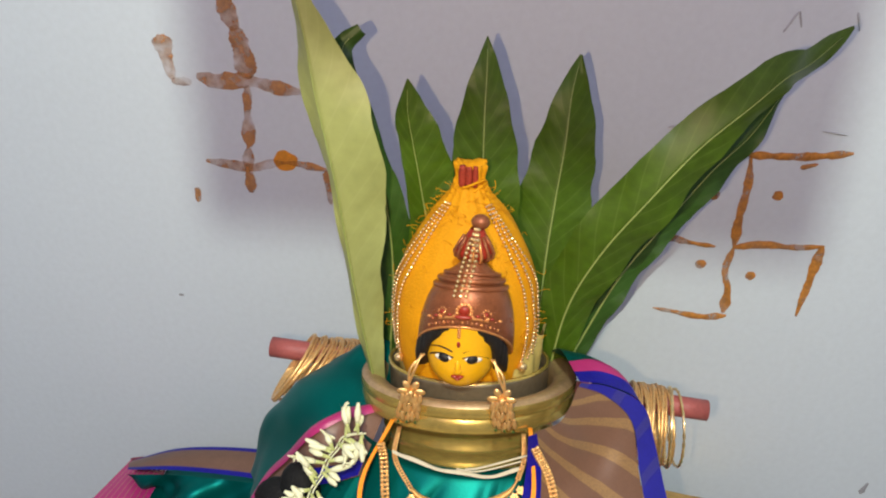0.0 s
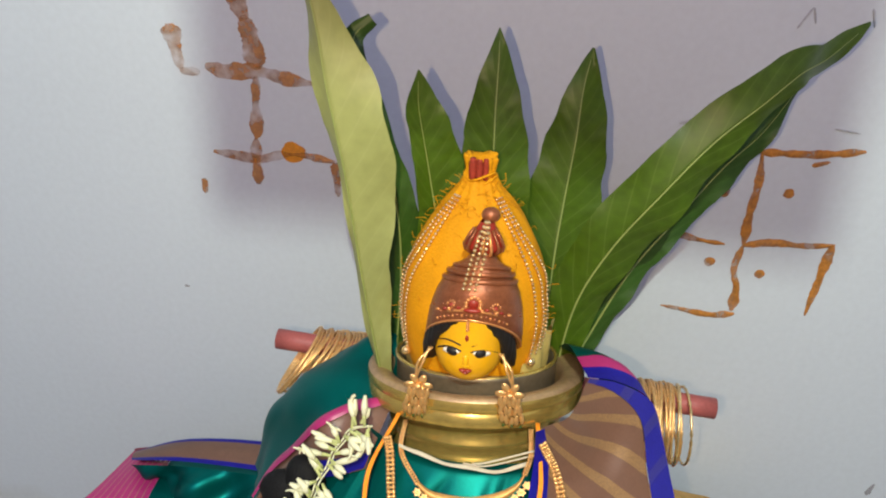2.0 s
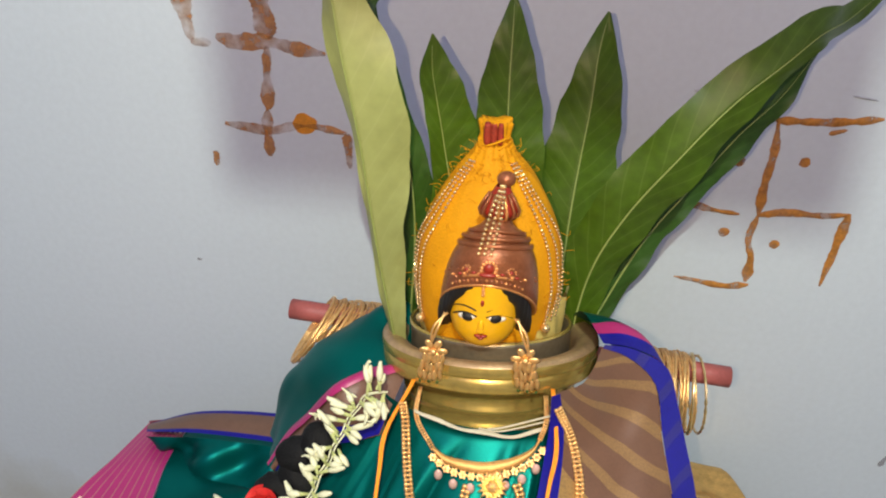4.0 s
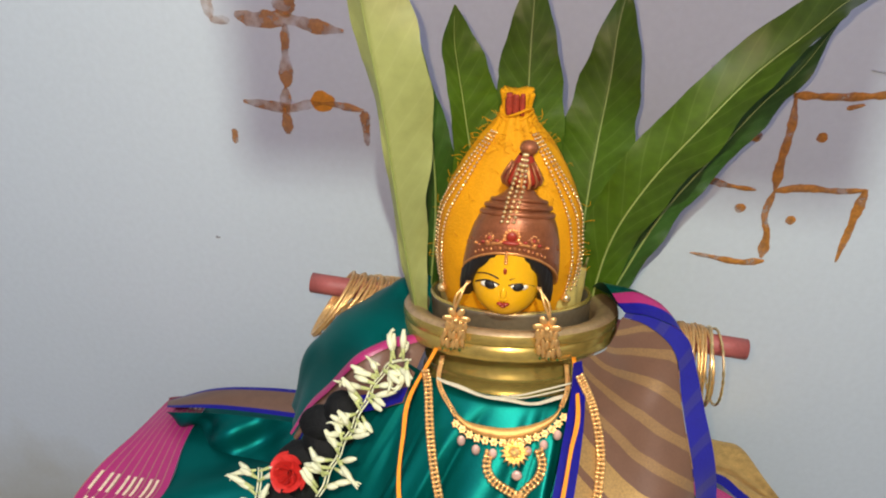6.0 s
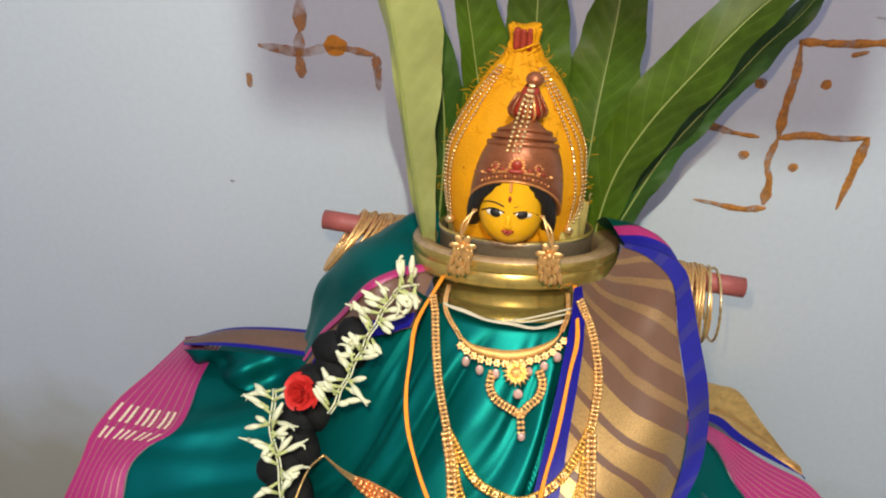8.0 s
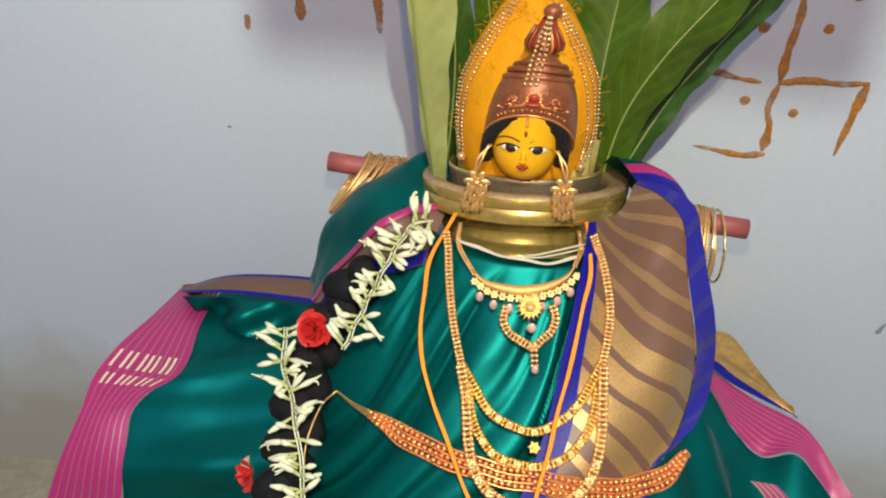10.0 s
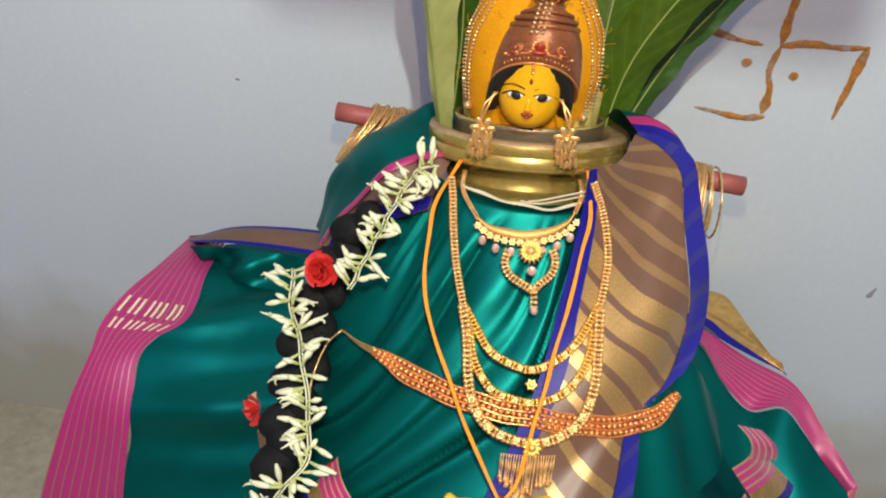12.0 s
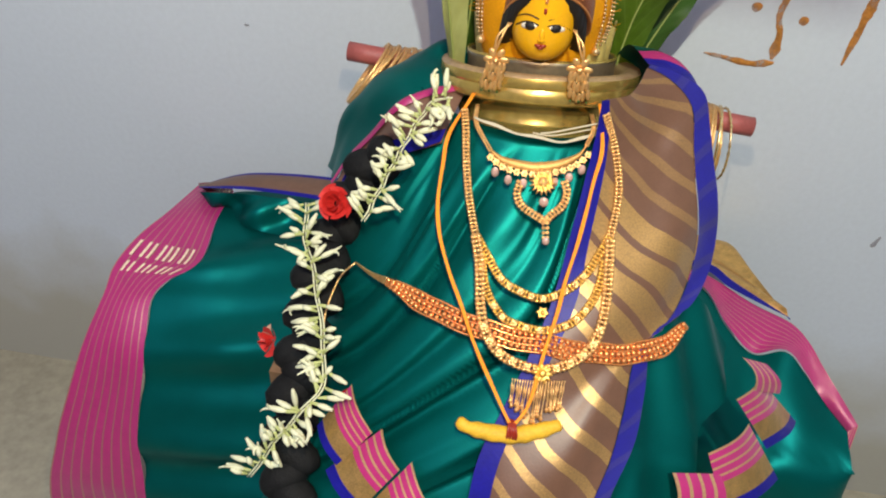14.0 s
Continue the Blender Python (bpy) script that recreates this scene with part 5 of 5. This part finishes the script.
for k, p in enumerate(crom(LOWER, 15)):
    floret("floret", choker, p, 0.0028, PALEGOLD, 6)
    bm = bmesh.new()
    q = p + Vector((0, -0.005, -0.0058)) * (1.0 if k not in (6, 7, 8) else 0.6)
    ball(bm, q, (0.0030, 0.0022, 0.0044), 9, 7)
    if k % 2 and k != 7:
        part("stone_drop", bm, STONE, crescent, "pink stone drop")
    else:
        bm.free()
c = lay([(0.017, 0.5990)], 0.014)[0]
floret("medallion", choker, c, 0.0085, PALEGOLD, 16)
for k in range(10):
    floret("floret", choker, c + Vector((math.cos(k * 0.628), 0, 0)) * 0.0055 + NR.cross(Vector((1, 0, 0))) * 0.0055 * math.sin(k * 0.628) + NR * 0.0018, 0.0019, GOLD)
floret("boss", choker, c + NR * 0.003, 0.0036, GOLD, 8)
for pts in ([(0.000, 0.5977), (-0.001, 0.5907), (0.004, 0.5847), (0.014, 0.5807), (0.022, 0.5777)], [(0.033, 0.5997), (0.036, 0.5937), (0.034, 0.5867), (0.027, 0.5817), (0.023, 0.5777)]):
    jewel_chain("pendant_loop", choker, lay(pts, 0.012), 0.0021, PALEGOLD, 1.3)
jewel_chain("pendant_bar", choker, lay([(0.022, 0.579), (0.0235, 0.574), (0.0245, 0.5685)], 0.013), 0.0019, PALEGOLD, 1.3)
bm = bmesh.new()
ball(bm, lay([(0.0195, 0.5880)], 0.014)[0], (0.0036, 0.0024, 0.0042), 10, 8)
part("centre_drop", bm, STONE, choker)
bm = bmesh.new()
ball(bm, lay([(0.025, 0.5665)], 0.014)[0], (0.0028, 0.0024, 0.0036), 10, 8)
part("end_drop", bm, STONE, choker)

# ---- sacred thread with turmeric ----
th = thing("sacred_thread", "orange thread tied round a turmeric root", "thread")
KN = Vector((0.0190, front(0.019, 0.4655) - 0.020, 0.4655 + 0.018))
for pts in ([(-0.053, 0.668), (-0.048, 0.6404), (-0.057, 0.6184), (-0.060, 0.6064), (-0.061, 0.5814), (-0.057, 0.5604), (-0.049, 0.5464), (-0.039, 0.5344), (-0.021, 0.5104), (-0.005, 0.4914), (0.013, 0.4704)], [(0.054, 0.668), (0.054, 0.6484), (0.057, 0.6254), (0.053, 0.5984), (0.050, 0.5744), (0.045, 0.5554), (0.040, 0.5284), (0.034, 0.5034), (0.030, 0.4824), (0.024, 0.4674)]):
    for o in (0.0, 0.0012):
        bm = bmesh.new()
        line = crom([*lay(pts[1:2], 0.021), *lay(pts[2:], 0.024)], 40)
        head = [POT @ Vector((pts[0][0] * 0.92, -0.070, -0.018))]
        tube(bm, [p + Vector((o + 0.0003 * math.sin(i * 0.5 + o * 900), 0, 0)) for i, p in enumerate(crom([*head, *line[5::4], KN], 60))], 0.0009, 7)
        part("strand", bm, ORANGE, th)
bm = bmesh.new()
for k in range(4):
    ring(bm, 0.0068, 0.0011, Matrix.Translation(Vector((KN.x - 0.002 + 0.0014 * k, KN.y + 0.002, KN.z - 0.005))) @ pose(0, 0, 0, 0, 90, 6 * k), 20, 6)
part("knot", bm, REDPAINT, th, "red and orange thread knot")
root = thing("turmeric_root", "yellow turmeric finger tied in the orange thread", "turmeric")
bm = bmesh.new()
line = crom(lay([(-0.021, 0.4622), (-0.007, 0.4602), (0.020, 0.4602), (0.038, 0.4632), (0.055, 0.4667)], 0.020), 40)
tube(bm, line, 0.0058, 16, lambda s: (0.62 + 0.5 * math.sin(3.14 * min(1, max(0, s))) ** 0.6) * (1 + 0.06 * math.sin(s * 40)) * (0.75 if s in (0.0, 1.0) else 1))
for v in bm.verts:
    v.co += Vector((1, 1, 1)) * 0.0006 * noise.noise(v.co * 140)
part("root", bm, TURMERIC, root)
